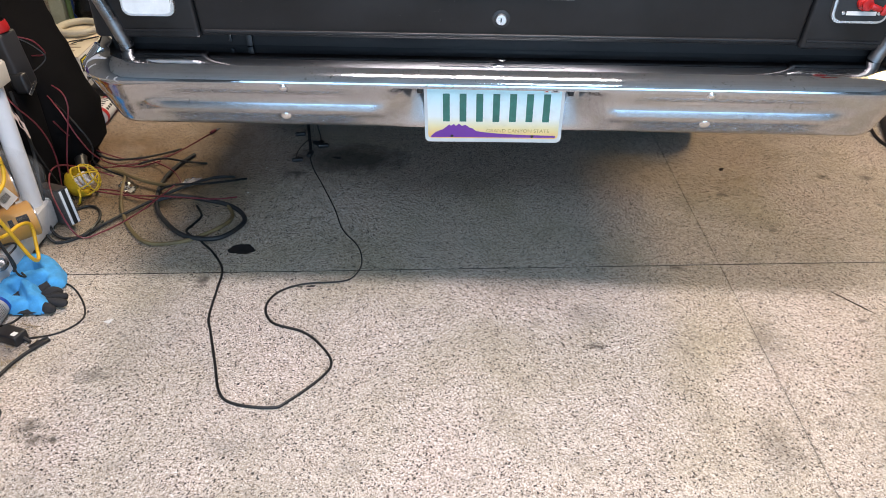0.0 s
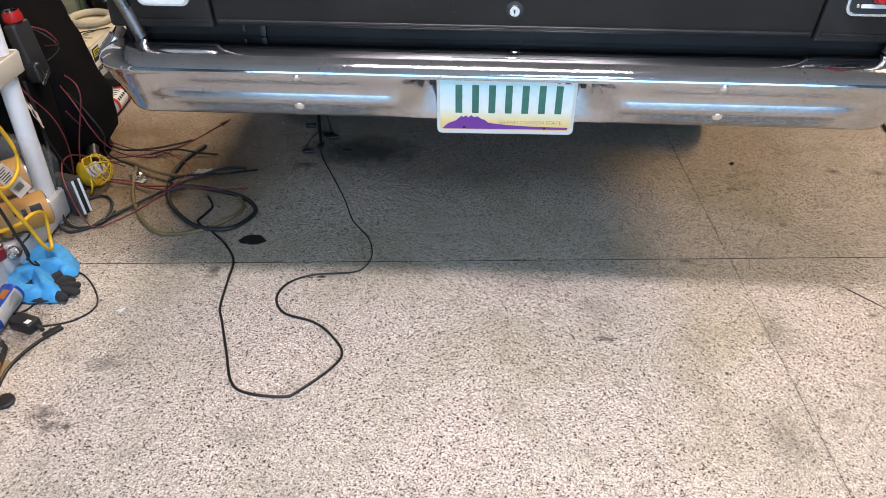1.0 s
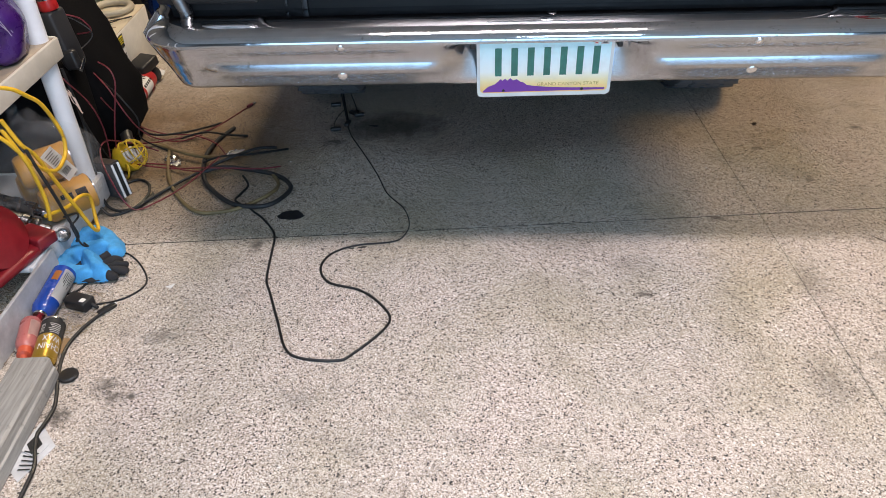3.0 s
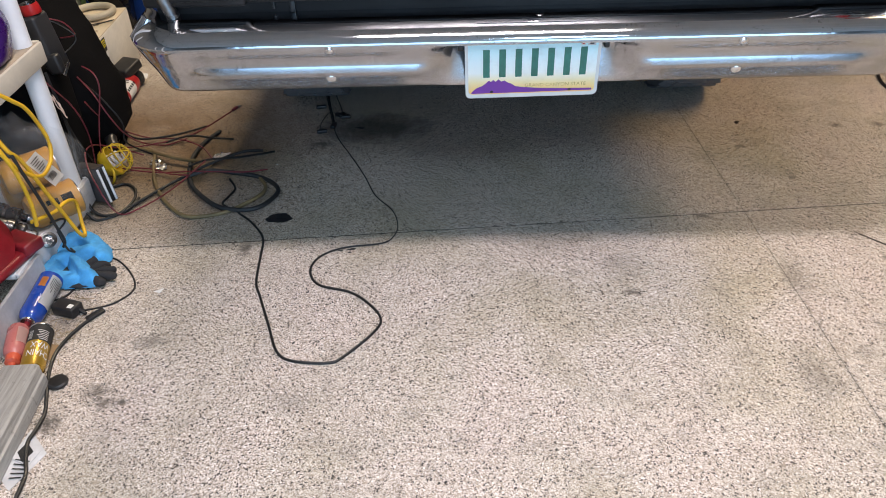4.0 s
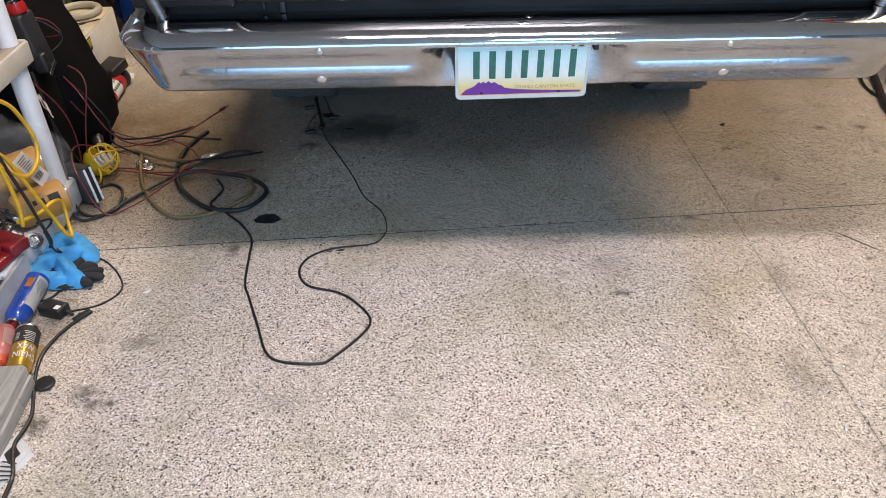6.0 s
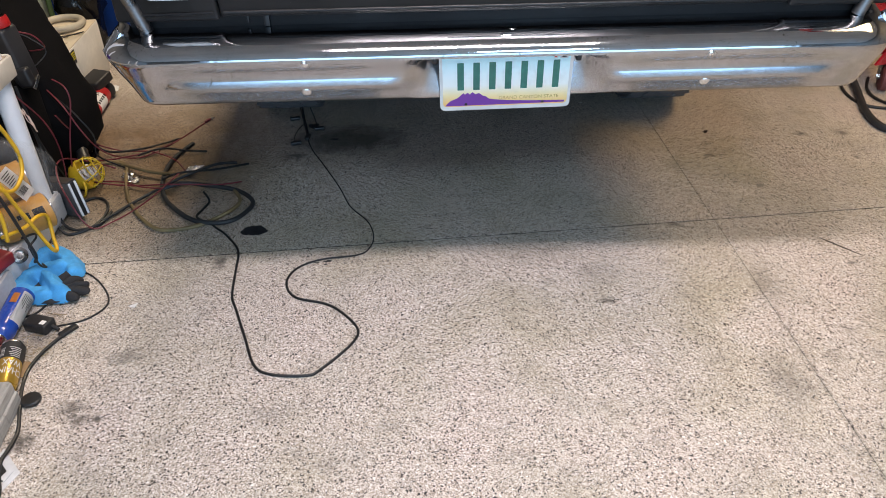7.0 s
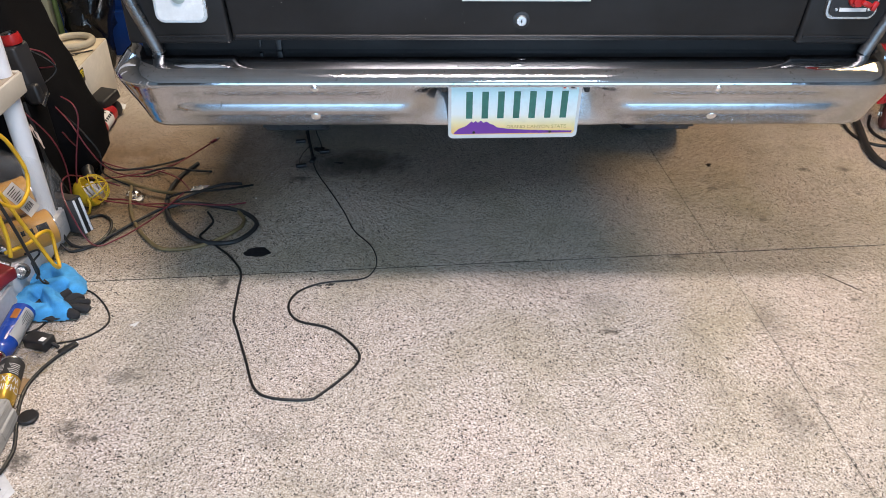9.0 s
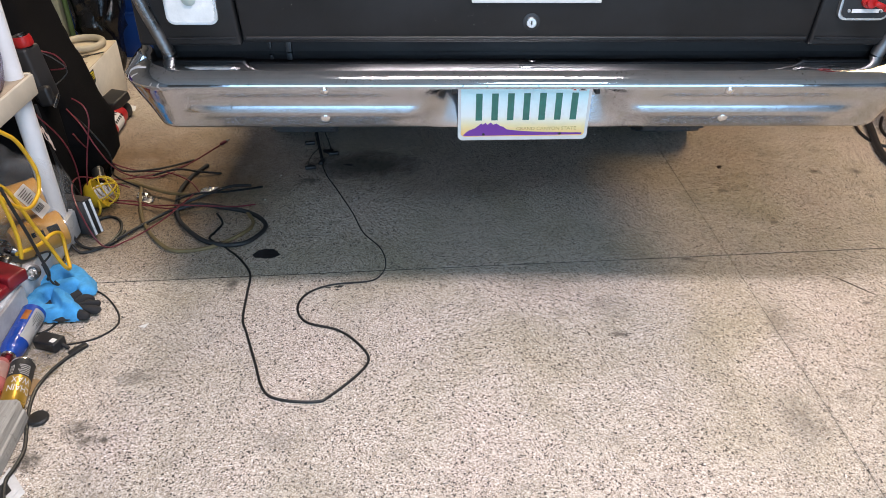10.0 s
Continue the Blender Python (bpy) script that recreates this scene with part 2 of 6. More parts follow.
def car_paint():
    """Tired satin black paint with dust and a few pale chips."""
    m, nt, b = blank("black_car_paint")
    big = noise_fac(nt, 5.0, 6, 0.65)
    col = mix_rgb(nt, ramp(nt, big, [(0.35, 0.0), (0.7, 1.0)]), (0.0075, 0.0072, 0.0075), (0.017, 0.016, 0.0165))
    chips = mix_rgb(nt, 1.0, ramp(nt, noise_fac(nt, 95.0, 3, 0.6), [(0.72, 0.0), (0.75, 1.0)]), ramp(nt, noise_fac(nt, 6.0, 2), [(0.52, 0.0), (0.60, 0.8)]), "MULTIPLY")
    col = mix_rgb(nt, chips, col, (0.30, 0.29, 0.28))
    nt.links.new(col, b.inputs["Base Color"])
    nt.links.new(ramp(nt, big, [(0.3, 0.30), (0.7, 0.46)]), b.inputs["Roughness"])
    b.inputs["Specular IOR Level"].default_value = 0.34
    bump(nt, b, noise_fac(nt, 3.5, 2), 0.10, 0.02)
    return m


def plate_material():
    m, nt, b = blank("plate_print")
    s = nt.nodes.new("ShaderNodeSeparateXYZ")
    nt.links.new(position(nt), s.inputs[0])
    mr = node(nt, "ShaderNodeMapRange")
    mr.inputs[1].default_value, mr.inputs[2].default_value = 0.513, 0.664
    nt.links.new(s.outputs[2], mr.inputs[0])
    col = ramp(nt, mr.outputs[0], [(0.06, (0.96, 0.56, 0.14)), (0.24, (0.97, 0.78, 0.40)), (0.42, (0.94, 0.95, 0.90)), (0.60, (0.84, 0.94, 0.95)), (0.95, (0.50, 0.86, 0.93))])
    dust = ramp(nt, noise_fac(nt, 40.0, 5), [(0.5, 0.0), (0.8, 0.25)])
    nt.links.new(mix_rgb(nt, dust, col, (0.5, 0.47, 0.42)), b.inputs["Base Color"])
    b.inputs["Roughness"].default_value = 0.38
    return m


def wood_like(name, a, c, scale=18.0, rough=0.6, metal=0.0, axis=(1.0, 14.0, 14.0)):
    """Long streaks along one axis."""
    m, nt, b = blank(name)
    mp = nt.nodes.new("ShaderNodeMapping")
    tc = nt.nodes.new("ShaderNodeTexCoord")
    mp.inputs["Scale"].default_value = axis
    nt.links.new(tc.outputs["Object"], mp.inputs[0])
    f = noise_fac(nt, scale, 6, 0.65, mp.outputs[0])
    spots = noise_fac(nt, 30.0, 6, 0.7)
    col = mix_rgb(nt, ramp(nt, f, [(0.3, 0.0), (0.7, 1.0)]), a, c)
    col = mix_rgb(nt, ramp(nt, spots, [(0.58, 0.0), (0.72, 0.6)]), col, tuple(x * 0.35 for x in a))
    nt.links.new(col, b.inputs["Base Color"])
    b.inputs["Roughness"].default_value, b.inputs["Metallic"].default_value = rough, metal
    bump(nt, b, f, 0.2, 0.002)
    return m


def clear_film(name, tint=(0.95, 0.95, 0.95), rough=0.12, alpha=0.25):
    m, nt, b = blank(name)
    b.inputs["Base Color"].default_value = (*tint, 1)
    b.inputs["Roughness"].default_value = rough
    nt.links.new(ramp(nt, noise_fac(nt, 22.0, 3), [(0.35, alpha * 0.4), (0.7, alpha * 1.6)]), b.inputs["Alpha"])
    bump(nt, b, noise_fac(nt, 30.0, 4), 0.8, 0.01)
    return m


FLOOR, CHROME, PLATE = floor_material(), chrome_material(), plate_material()
JOINT = plain("joint_dirt", (0.020, 0.016, 0.014), 0.9)
WALLPAINT = plain("beige_wall", (0.22, 0.22, 0.215), 0.7, vary=0.15)
CEILPAINT = plain("ceiling_paint", (0.70, 0.68, 0.65), 0.8, vary=0.15, coarse=2.5)
PAINT = car_paint()
GAPBLACK = plain("black_sill", (0.013, 0.0125, 0.013), 0.6, spec=0.3)
UNDER = plain("undercoat", (0.02, 0.02, 0.02), 0.85)
RUBBER = plain("tyre_rubber", (0.13, 0.131, 0.135), 0.75, fine=140)
STEEL = plain("bare_steel", (0.26, 0.26, 0.265), 0.30, 1.0, vary=0.3, coarse=20)
BRIGHT = plain("bright_bolt", (0.86, 0.86, 0.86), 0.28, 1.0, vary=0.1)
LENS = plain("frosted_lens", (0.72, 0.74, 0.74), 0.2, vary=0.15, coarse=25, relief=0.3, coat=0.4)
WHITE = plain("white_paint", (0.75, 0.74, 0.72), 0.45, vary=0.12)
CREAM = plain("cream_plastic", (0.62, 0.58, 0.50), 0.5, vary=0.15, coarse=10)
GREYWHITE = plain("dirty_white_plastic", (0.62, 0.62, 0.62), 0.5, vary=0.25, coarse=10)
PVC = plain("white_pvc", (0.82, 0.83, 0.85), 0.35, vary=0.08)
FABRIC = plain("black_fabric", (0.0065, 0.0062, 0.0066), 0.95, vary=0.35, fine=420, relief=0.35, spec=0.08)
BLACKP = plain("black_plastic", (0.018, 0.018, 0.019), 0.45, vary=0.3)
CABLE = plain("black_cable", (0.012, 0.0125, 0.013), 0.5, vary=0.4, coarse=20)
HOSE = plain("grey_hose", (0.024, 0.025, 0.027), 0.55, vary=0.35, coarse=14)
TAN = plain("tan_hose", (0.22, 0.16, 0.075), 0.6, vary=0.4, coarse=16)
REDWIRE = plain("red_wire", (0.19, 0.030, 0.040), 0.45, vary=0.3, coarse=14)
YELLOW = plain("yellow_cord", (0.72, 0.42, 0.02), 0.45, vary=0.3, coarse=14)
YELLOWP = plain("yellow_plastic", (0.75, 0.50, 0.03), 0.4, vary=0.25, coarse=24)
REDPAINT = plain("red_tool_paint", (0.20, 0.008, 0.014), 0.38, vary=0.3, coarse=12, coat=0.2)
HOISTRED = plain("red_hoist_paint", (0.42, 0.012, 0.024), 0.35, vary=0.25, coarse=12, coat=0.3)
REDP = plain("red_plastic", (0.42, 0.014, 0.014), 0.4, vary=0.15)
BLUECLOTH = plain("blue_shop_towel", (0.07, 0.36, 0.72), 0.9, vary=0.28, coarse=30, fine=500, relief=0.4)
BLUECAN = plain("blue_can", (0.014, 0.06, 0.33), 0.3, 0.0, vary=0.15, coat=0.4)
BLUECAB = plain("blue_cabinet", (0.006, 0.05, 0.24), 0.4, vary=0.2)
PAPER = plain("paper", (0.74, 0.73, 0.70), 0.8, vary=0.12)
CARD = plain("white_carton", (0.76, 0.73, 0.66), 0.75, vary=0.15, coarse=9)
KRAFT = plain("cream_carton_top", (0.62, 0.54, 0.40), 0.75, vary=0.15, coarse=9)
INK = plain("black_ink", (0.02, 0.02, 0.02), 0.6)
GREENINK = plain("green_ink", (0.05, 0.20, 0.155), 0.5, vary=0.3, coarse=30)
PURPLE = plain("purple_print", (0.20, 0.045, 0.36), 0.45, vary=0.15)
PURPLEBAG = plain("purple_bag", (0.05, 0.012, 0.13), 0.3, vary=0.4, coarse=20, relief=0.5, dist=0.006, fine=40)
GOLD = plain("gold_can", (0.46, 0.29, 0.045), 0.3, 0.6, vary=0.2)
PINK = plain("pink_bottle", (0.48, 0.15, 0.135), 0.35, vary=0.2, coarse=20)
FILTER = plain("filter_tan", (0.47, 0.235, 0.045), 0.45, vary=0.2, coarse=18)
ORANGE = plain("orange_print", (0.75, 0.28, 0.06), 0.4)
LABELY = plain("yellow_label", (0.80, 0.66, 0.02), 0.5)
OIL = plain("oil_stain", (0.012, 0.012, 0.013), 0.45, vary=0.3, coarse=40)
OILSOFT = plain("dry_stain", (0.12, 0.10, 0.085), 0.7, vary=0.4, coarse=60)
GALV = wood_like("weathered_aluminium", (0.28, 0.27, 0.25), (0.50, 0.49, 0.46), 9.0, 0.5, 0.35, (14.0, 1.0, 14.0))
FILM = clear_film("clear_bag", alpha=0.045, rough=0.06)
RIM = plain("wheel_steel", (0.30, 0.30, 0.31), 0.4, 0.8)


# ---------------------------------------------------------------- mesh helpers
def link_mesh(name, bm, material, smooth=True):
    bmesh.ops.recalc_face_normals(bm, faces=bm.faces)
    me = bpy.data.meshes.new(name)
    bm.to_mesh(me)
    bm.free()
    me.materials.append(material)
    ob = new(name, me)
    if smooth:
        me.polygons.foreach_set("use_smooth", [True] * len(me.polygons))
        me.set_sharp_from_angle(angle=radians(38))
    return ob


def thing(name, at, label, category, group="", kind=""):
    ob = new(name)
    ob.empty_display_size = 0.05
    ob.matrix_basis = Matrix.Translation(at)
    return tagged(ob, label, category, group, kind)


def part(name, bm, material, parent, label="", smooth=True):
    ob = link_mesh(name, bm, material, smooth)
    ob.parent = parent
    if parent.type == "EMPTY":
        ob.matrix_parent_inverse = parent.matrix_basis.inverted()
    return tagged(ob, label)


def single(name, bm, material, label, category, group="", kind="", smooth=True):
    ob = link_mesh(name, bm, material, smooth)
    vs = [v.co for v in ob.data.vertices]
    base = Vector((sum(v.x for v in vs) / len(vs), sum(v.y for v in vs) / len(vs), min(v.z for v in vs)))
    ob.data.transform(Matrix.Translation(-base))
    ob.matrix_basis = Matrix.Translation(base)
    return tagged(ob, label, category, group, kind)


def box(size, m=Matrix(), bevel=0.0, seg=2, bm=None):
    bm = bm or bmesh.new()
    got = bmesh.ops.create_cube(bm, size=1, matrix=m @ Matrix.Diagonal((*size, 1)))
    if bevel:
        vs = set(got["verts"])
        es = [e for e in bm.edges if e.verts[0] in vs and e.verts[1] in vs]
        bmesh.ops.bevel(bm, geom=es, offset=bevel, segments=seg, affect="EDGES", profile=0.5)
    return bm


def span(x0, x1, y0, y1, z0, z1, bevel=0.0, seg=2, bm=None):
    return box((x1 - x0, y1 - y0, z1 - z0), Matrix.Translation(((x0 + x1) / 2, (y0 + y1) / 2, (z0 + z1) / 2)), bevel, seg, bm)


def smooth_line(pts, steps=6, closed=False):
    """Catmull-Rom through the points."""
    p = [Vector(q) for q in pts]
    out = []
    n = len(p)
    for i in range(n if closed else n - 1):
        if closed:
            a, b, c, d = p[i - 1], p[i], p[(i + 1) % n], p[(i + 2) % n]
        else:
            a, b, c, d = p[max(i - 1, 0)], p[i], p[i + 1], p[min(i + 2, n - 1)]
        for k in range(steps):
            t = k / steps
            out.append(0.5 * ((2 * b) + (c - a) * t + (2 * a - 5 * b + 4 * c - d) * t * t + (3 * b - a - 3 * c + d) * t ** 3))
    if not closed:
        out.append(p[-1])
    return out


def tube(pts, r, seg=8, steps=6, closed=False, bm=None, taper=None):
    """A round cord swept along a smooth line; taper(u) scales the radius."""
    bm = bm or bmesh.new()
    line = smooth_line(pts, steps, closed) if steps > 1 else [Vector(q) for q in pts]
    rings = []
    up = Vector((0, 0, 1))
    n = len(line)
    for i, c in enumerate(line):
        if closed:
            d = line[(i + 1) % n] - line[i - 1]
        else:
            d = line[min(i + 1, n - 1)] - line[max(i - 1, 0)]
        d.normalize()
        side = d.cross(up)
        if side.length < 0.05:
            side = d.cross(Vector((1, 0, 0)))
        side.normalize()
        rise = side.cross(d)
        rr = r * (taper(i / (n - 1)) if taper else 1)
        rings.append([bm.verts.new(c + rr * (math.cos(2 * math.pi * k / seg) * side + math.sin(2 * math.pi * k / seg) * rise)) for k in range(seg)])
    for i in range(n if closed else n - 1):
        a, b = rings[i], rings[(i + 1) % n]
        for k in range(seg):
            bm.faces.new((a[k], a[(k + 1) % seg], b[(k + 1) % seg], b[k]))
    if not closed:
        bm.faces.new(rings[0])
        bm.faces.new(rings[-1])
    return bm


def on_floor(pts, r, lift=0.0):
    return [(q[0] - 0.005, q[1] - 0.010, r + lift + (q[2] if len(q) > 2 else 0)) for q in pts]


def lathe(profile, m=Matrix(), seg=24, bm=None, caps=True):
    """Turn (radius, height) round the local z axis."""
    bm = bm or bmesh.new()
    rings = []
    for r, h in profile:
        rings.append([bm.verts.new(m @ Vector((r * math.cos(2 * math.pi * k / seg), r * math.sin(2 * math.pi * k / seg), h))) for k in range(seg)])
    for a, b in zip(rings, rings[1:]):
        for k in range(seg):
            bm.faces.new((a[k], a[(k + 1) % seg], b[(k + 1) % seg], b[k]))
    if caps:
        bm.faces.new(rings[0])
        bm.faces.new(rings[-1])
    return bm


def along(p0, p1):
    """A frame at p0 with its z axis towards p1."""
    p0, p1 = Vector(p0), Vector(p1)
    return Matrix.Translation(p0) @ (p1 - p0).to_track_quat("Z", "Y").to_matrix().to_4x4()


def slab_poly(poly, z0, z1, bm=None):
    """A flat prism on a 2D outline."""
    bm = bm or bmesh.new()
    lo = [bm.verts.new((x, y, z0)) for x, y in poly]
    hi = [bm.verts.new((x, y, z1)) for x, y in poly]
    bm.faces.new(lo)
    bm.faces.new(hi)
    for k in range(len(poly)):
        j = (k + 1) % len(poly)
        bm.faces.new((lo[k], lo[j], hi[j], hi[k]))
    return bm


def panel_poly(poly, m, thick, bm=None):
    """A flat prism on a 2D outline, standing in the local x-z plane of m, thick towards local -y."""
    bm = slab_poly(poly, 0, thick, bm)
    bmesh.ops.transform(bm, matrix=m @ Matrix.Rotation(radians(90), 4, "X"), verts=bm.verts)
    return bm


def round_rect(w, h, r, n=5):
    out = []
    for cx, cy, a0 in ((w / 2 - r, h / 2 - r, 0), (-w / 2 + r, h / 2 - r, 90), (-w / 2 + r, -h / 2 + r, 180), (w / 2 - r, -h / 2 + r, 270)):
        for k in range(n + 1):
            a = radians(a0 + 90 * k / n)
            out.append((cx + r * math.cos(a), cy + r * math.sin(a)))
    return out


def lettering(text, size):
    """Flat letters, centred, in the x-y plane."""
    cu = bpy.data.curves.new("letters", "FONT")
    cu.body, cu.size, cu.align_x, cu.align_y = text, size, "CENTER", "CENTER"
    ob = new("letters", cu)
    me = bpy.data.meshes.new_from_object(ob.evaluated_get(bpy.context.evaluated_depsgraph_get()))
    bm = bmesh.new()
    bm.from_mesh(me)
    bpy.data.objects.remove(ob)
    bpy.data.meshes.remove(me)
    return bm


def smoothstep(a, b, x):
    t = min(1, max(0, (x - a) / (b - a)))
    return t * t * (3 - 2 * t)


def lumpy(bm, amount, scale, seed=0.0):
    for v in bm.verts:
        v.co += amount * noise.noise_vector(v.co * scale + Vector((seed, seed, seed)))
    return bm


# ---------------------------------------------------------------- room
X0, X1, Y0, Y1 = -2.45, 3.2, -4.8, 6.2


def build_room():
    fl = thing("floor", (0, 0, 0), "cream and brown chip-coated concrete garage floor with saw-cut joints", "floor", kind="structure")
    part("subfloor", span(X0, X1, Y0, Y1, -0.14, -0.012), JOINT, fl)
    jy = lambda x: 0.2115 + 0.0690 * x
    jx = lambda y: 0.697 - 0.041 * y
    cy = jy(0.698)
    cx = jx(cy)
    g, h = 0.0024, 0.0008
    for poly in (
        [(X0, Y0), (jx(Y0) - h, Y0), (cx - h, cy - g), (X0, jy(X0) - g)],
        [(jx(Y0) + h, Y0), (X1, Y0), (X1, jy(X1) - g), (cx + h, cy - g)],
        [(X0, jy(X0) + g), (cx - h, cy + g), (jx(Y1) - h, Y1), (X0, Y1)],
        [(cx + h, cy + g), (X1, jy(X1) + g), (X1, Y1), (jx(Y1) + h, Y1)],
    ):
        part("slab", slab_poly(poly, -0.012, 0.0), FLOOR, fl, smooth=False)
    for p, q, w in (((X0, jy(X0)), (X1, jy(X1)), g), ((jx(Y0), Y0), (jx(Y1), Y1), h)):
        nx, ny = (0, w) if w == g else (w, 0)
        part("joint_seal", slab_poly([(p[0] - nx, p[1] - ny), (q[0] - nx, q[1] - ny), (q[0] + nx, q[1] + ny), (p[0] + nx, p[1] + ny)], -0.011, -0.0012 if w == g else -0.0016), JOINT, fl, "dark recessed joint filler", smooth=False)
    t = 0.15
    for name, a in (("wall_west", (X0 - t, X0, Y0, Y1)), ("wall_east", (X1, X1 + t, Y0, Y1)), ("wall_north", (X0 - t, X1 + t, Y1, Y1 + t))):
        single(name, span(*a, -0.14, CEIL), WALLPAINT, "plain beige painted garage wall", "wall", kind="structure", smooth=False)
    # front wall with the open door behind the camera
    bm = span(X0 - t, -2.0, Y0 - t, Y0, -0.14, CEIL)
    span(3.0, X1 + t, Y0 - t, Y0, -0.14, CEIL, bm=bm)
    span(-2.0, 3.0, Y0 - t, Y0, 2.25, CEIL, bm=bm)
    single("wall_south", bm, WALLPAINT, "beige garage wall round the open door", "wall", kind="structure", smooth=False)
    single("ceiling", span(X0 - t, X1 + t, Y0 - t, Y1 + t, CEIL, CEIL + 0.12), CEILPAINT, "pale painted garage ceiling", "ceiling", kind="structure", smooth=False)
    single("ground", span(-40, 40, -60, Y0 - t, -0.16, -0.02), plain("driveway", (0.32, 0.30, 0.28), 0.85), "pale concrete driveway outside the door", "ground", kind="structure", smooth=False)
    for fx, fy, lx, ly, watts, col in FIXTURES:
        th = thing("ceiling_light", (fx, fy, CEIL), "white long ceiling light fixture out of view", "ceiling light", "ceiling lights")
        part("housing", span(fx - lx / 2 - 0.03, fx + lx / 2 + 0.03, fy - ly / 2 - 0.03, fy + ly / 2 + 0.03, CEIL - 0.1, CEIL, 0.01), WHITE, th)


build_room()


# ---------------------------------------------------------------- vehicle
def ridge(x):
    a = abs(x)
    return smoothstep(0.190, 0.262, a) * (1 - smoothstep(0.715, 0.795, a))


def recess(x):
    return 1 - smoothstep(0.158, 0.250, abs(x))


# section of the bumper: outward distance from the line y = 0.03, height
SECTION = [(-0.005, 0.546), (0.012, 0.5415), (0.024, 0.5425), (0.031, 0.548), (0.0365, 0.559), (0.0415, 0.571), (0.0455, 0.580), (0.0495, 0.589),
           (0.053, 0.597), (0.0565, 0.604), (0.060, 0.611), (0.0635, 0.618), (0.068, 0.628), (0.072, 0.638), (0.0755, 0.646), (0.0785, 0.653),
           (0.0805, 0.6585), (0.081, 0.6645), (0.0785, 0.6715), (0.0710, 0.6805), (0.058, 0.6900), (0.044, 0.6975), (0.028, 0.7030), (0.010, 0.7062), (-0.035, 0.7085)]
RIDGE = [0, 0, 0, 0, 0.0010, 0.0038, 0.0079, 0.0118, 0.0135, 0.0093, 0.0046, -0.0001, -0.0016, -0.0005, 0, 0, 0, 0, 0, 0, 0, 0, 0, 0, 0]


def bumper_point(s, k, inset=0.0):
    """s: signed way along the bumper from its middle; k: point of the section."""
    d, z = SECTION[k]
    half, rad = (0.800 if s < 0 else 0.790), 0.042
    a = abs(s)
    if a < half:
        x, y, nx, ny, u = a, 0.03, 0.0, -1.0, 0.0
    else:
        arc = rad * math.pi / 2
        w = a - half
        u = min(1, w / arc)
        ang = u * math.pi / 2
        x, y = half + rad * math.sin(ang), 0.03 + rad * (1 - math.cos(ang))
        nx, ny = math.sin(ang), -math.cos(ang)
        if w > arc:
            y += w - arc
    d += RIDGE[k] * ridge(s)
    r = recess(s)
    if r and 1 <= k <= 15:
        d -= r * max(0, d - 0.027 + (z - 0.545) * 0.17) * (1 - smoothstep(12.5, 16, k))
    rise = min(1.0, max(0.0, (a - 0.826) / 0.080))
    rise = rise * (1.6 - 0.6 * rise)
    z = z + (0.672 - z) * 0.60 * rise if z < 0.672 else z + 0.012 * rise * rise
    if k >= 18:
        d += rise * max(0.0, 0.052 - d)
    d = d * (1 - 0.10 * rise) - inset
    sign = 1 if s >= 0 else -1
    return Vector((sign * (x + nx * d), y + ny * d, z))


def build_bumper(car):
    ss = []
    a = 0.0
    while a < 0.925:
        ss.append(a)
        a += 0.006 if (0.15 < a < 0.29 or 0.69 < a) else 0.03
    ss = [-q for q in reversed(ss[1:])] + ss
    bm = bmesh.new()
    n = len(SECTION)
    shells = []
    for inset in (0.0, 0.004):
        shells.append([[bm.verts.new(bumper_point(s, k, inset)) for k in range(n)] for s in ss])
    for g in shells:
        for i in range(len(ss) - 1):
            for k in range(n - 1):
                bm.faces.new((g[i][k], g[i + 1][k], g[i + 1][k + 1], g[i][k + 1]))
    o, q = shells
    for i in range(len(ss) - 1):
        for k in (0, n - 1):
            bm.faces.new((o[i][k], o[i + 1][k], q[i + 1][k], q[i][k]))
    for i in (0, len(ss) - 1):
        for k in range(n - 1):
            bm.faces.new((o[i][k], o[i][k + 1], q[i][k + 1], q[i][k]))
    b = part("bumper", bm, CHROME, car, "dull scratched chrome rear bumper with pressed ridges")
    for sx in (-1, 1):
        for x, y, z, r in ((0.4525, -0.0488, 0.655, 0.0095), (0.4585, -0.0256, 0.5805, 0.0122)):
            m = along((sx * x, y + 0.004, z), (sx * x, y - 0.05, z - 0.022))
            prof = [(r, 0), (r, 0.003), (r * 0.85, 0.0055), (r * 0.5, 0.0075), (r * 0.1, 0.008)]
            part("bolt", lathe(prof, m, 20), BRIGHT, b, "polished round bolt head")
    part("bolt", lathe([(0.0105, 0), (0.009, 0.0012), (0.005, 0.002), (0.001, 0.0022)], along((0.012, 0.010, 0.7045), (0.012, 0.004, 0.75)), 20), CHROME, b, "polished round bolt head")
    for sx in (-1, 1):
        rim = along((sx * 0.884, 0.030, 0.676), (sx * 0.860, 0.045, 0.712))
        part("end_curl", lathe([(0.020, -0.020), (0.0185, 0.010), (0.0165, 0.030), (0.0175, 0.036), (0.0150, 0.036), (0.0140, 0.020), (0.0135, -0.015)], rim, 24, caps=False), CHROME, b, "rolled open bumper end")
    for sx in (-1, 1):
        part("plate_bracket", span(sx * 0.163 - 0.006, sx * 0.163 + 0.006, -0.02, 0.012, 0.634, 0.650, 0.002), BLACKP, b)
    return b


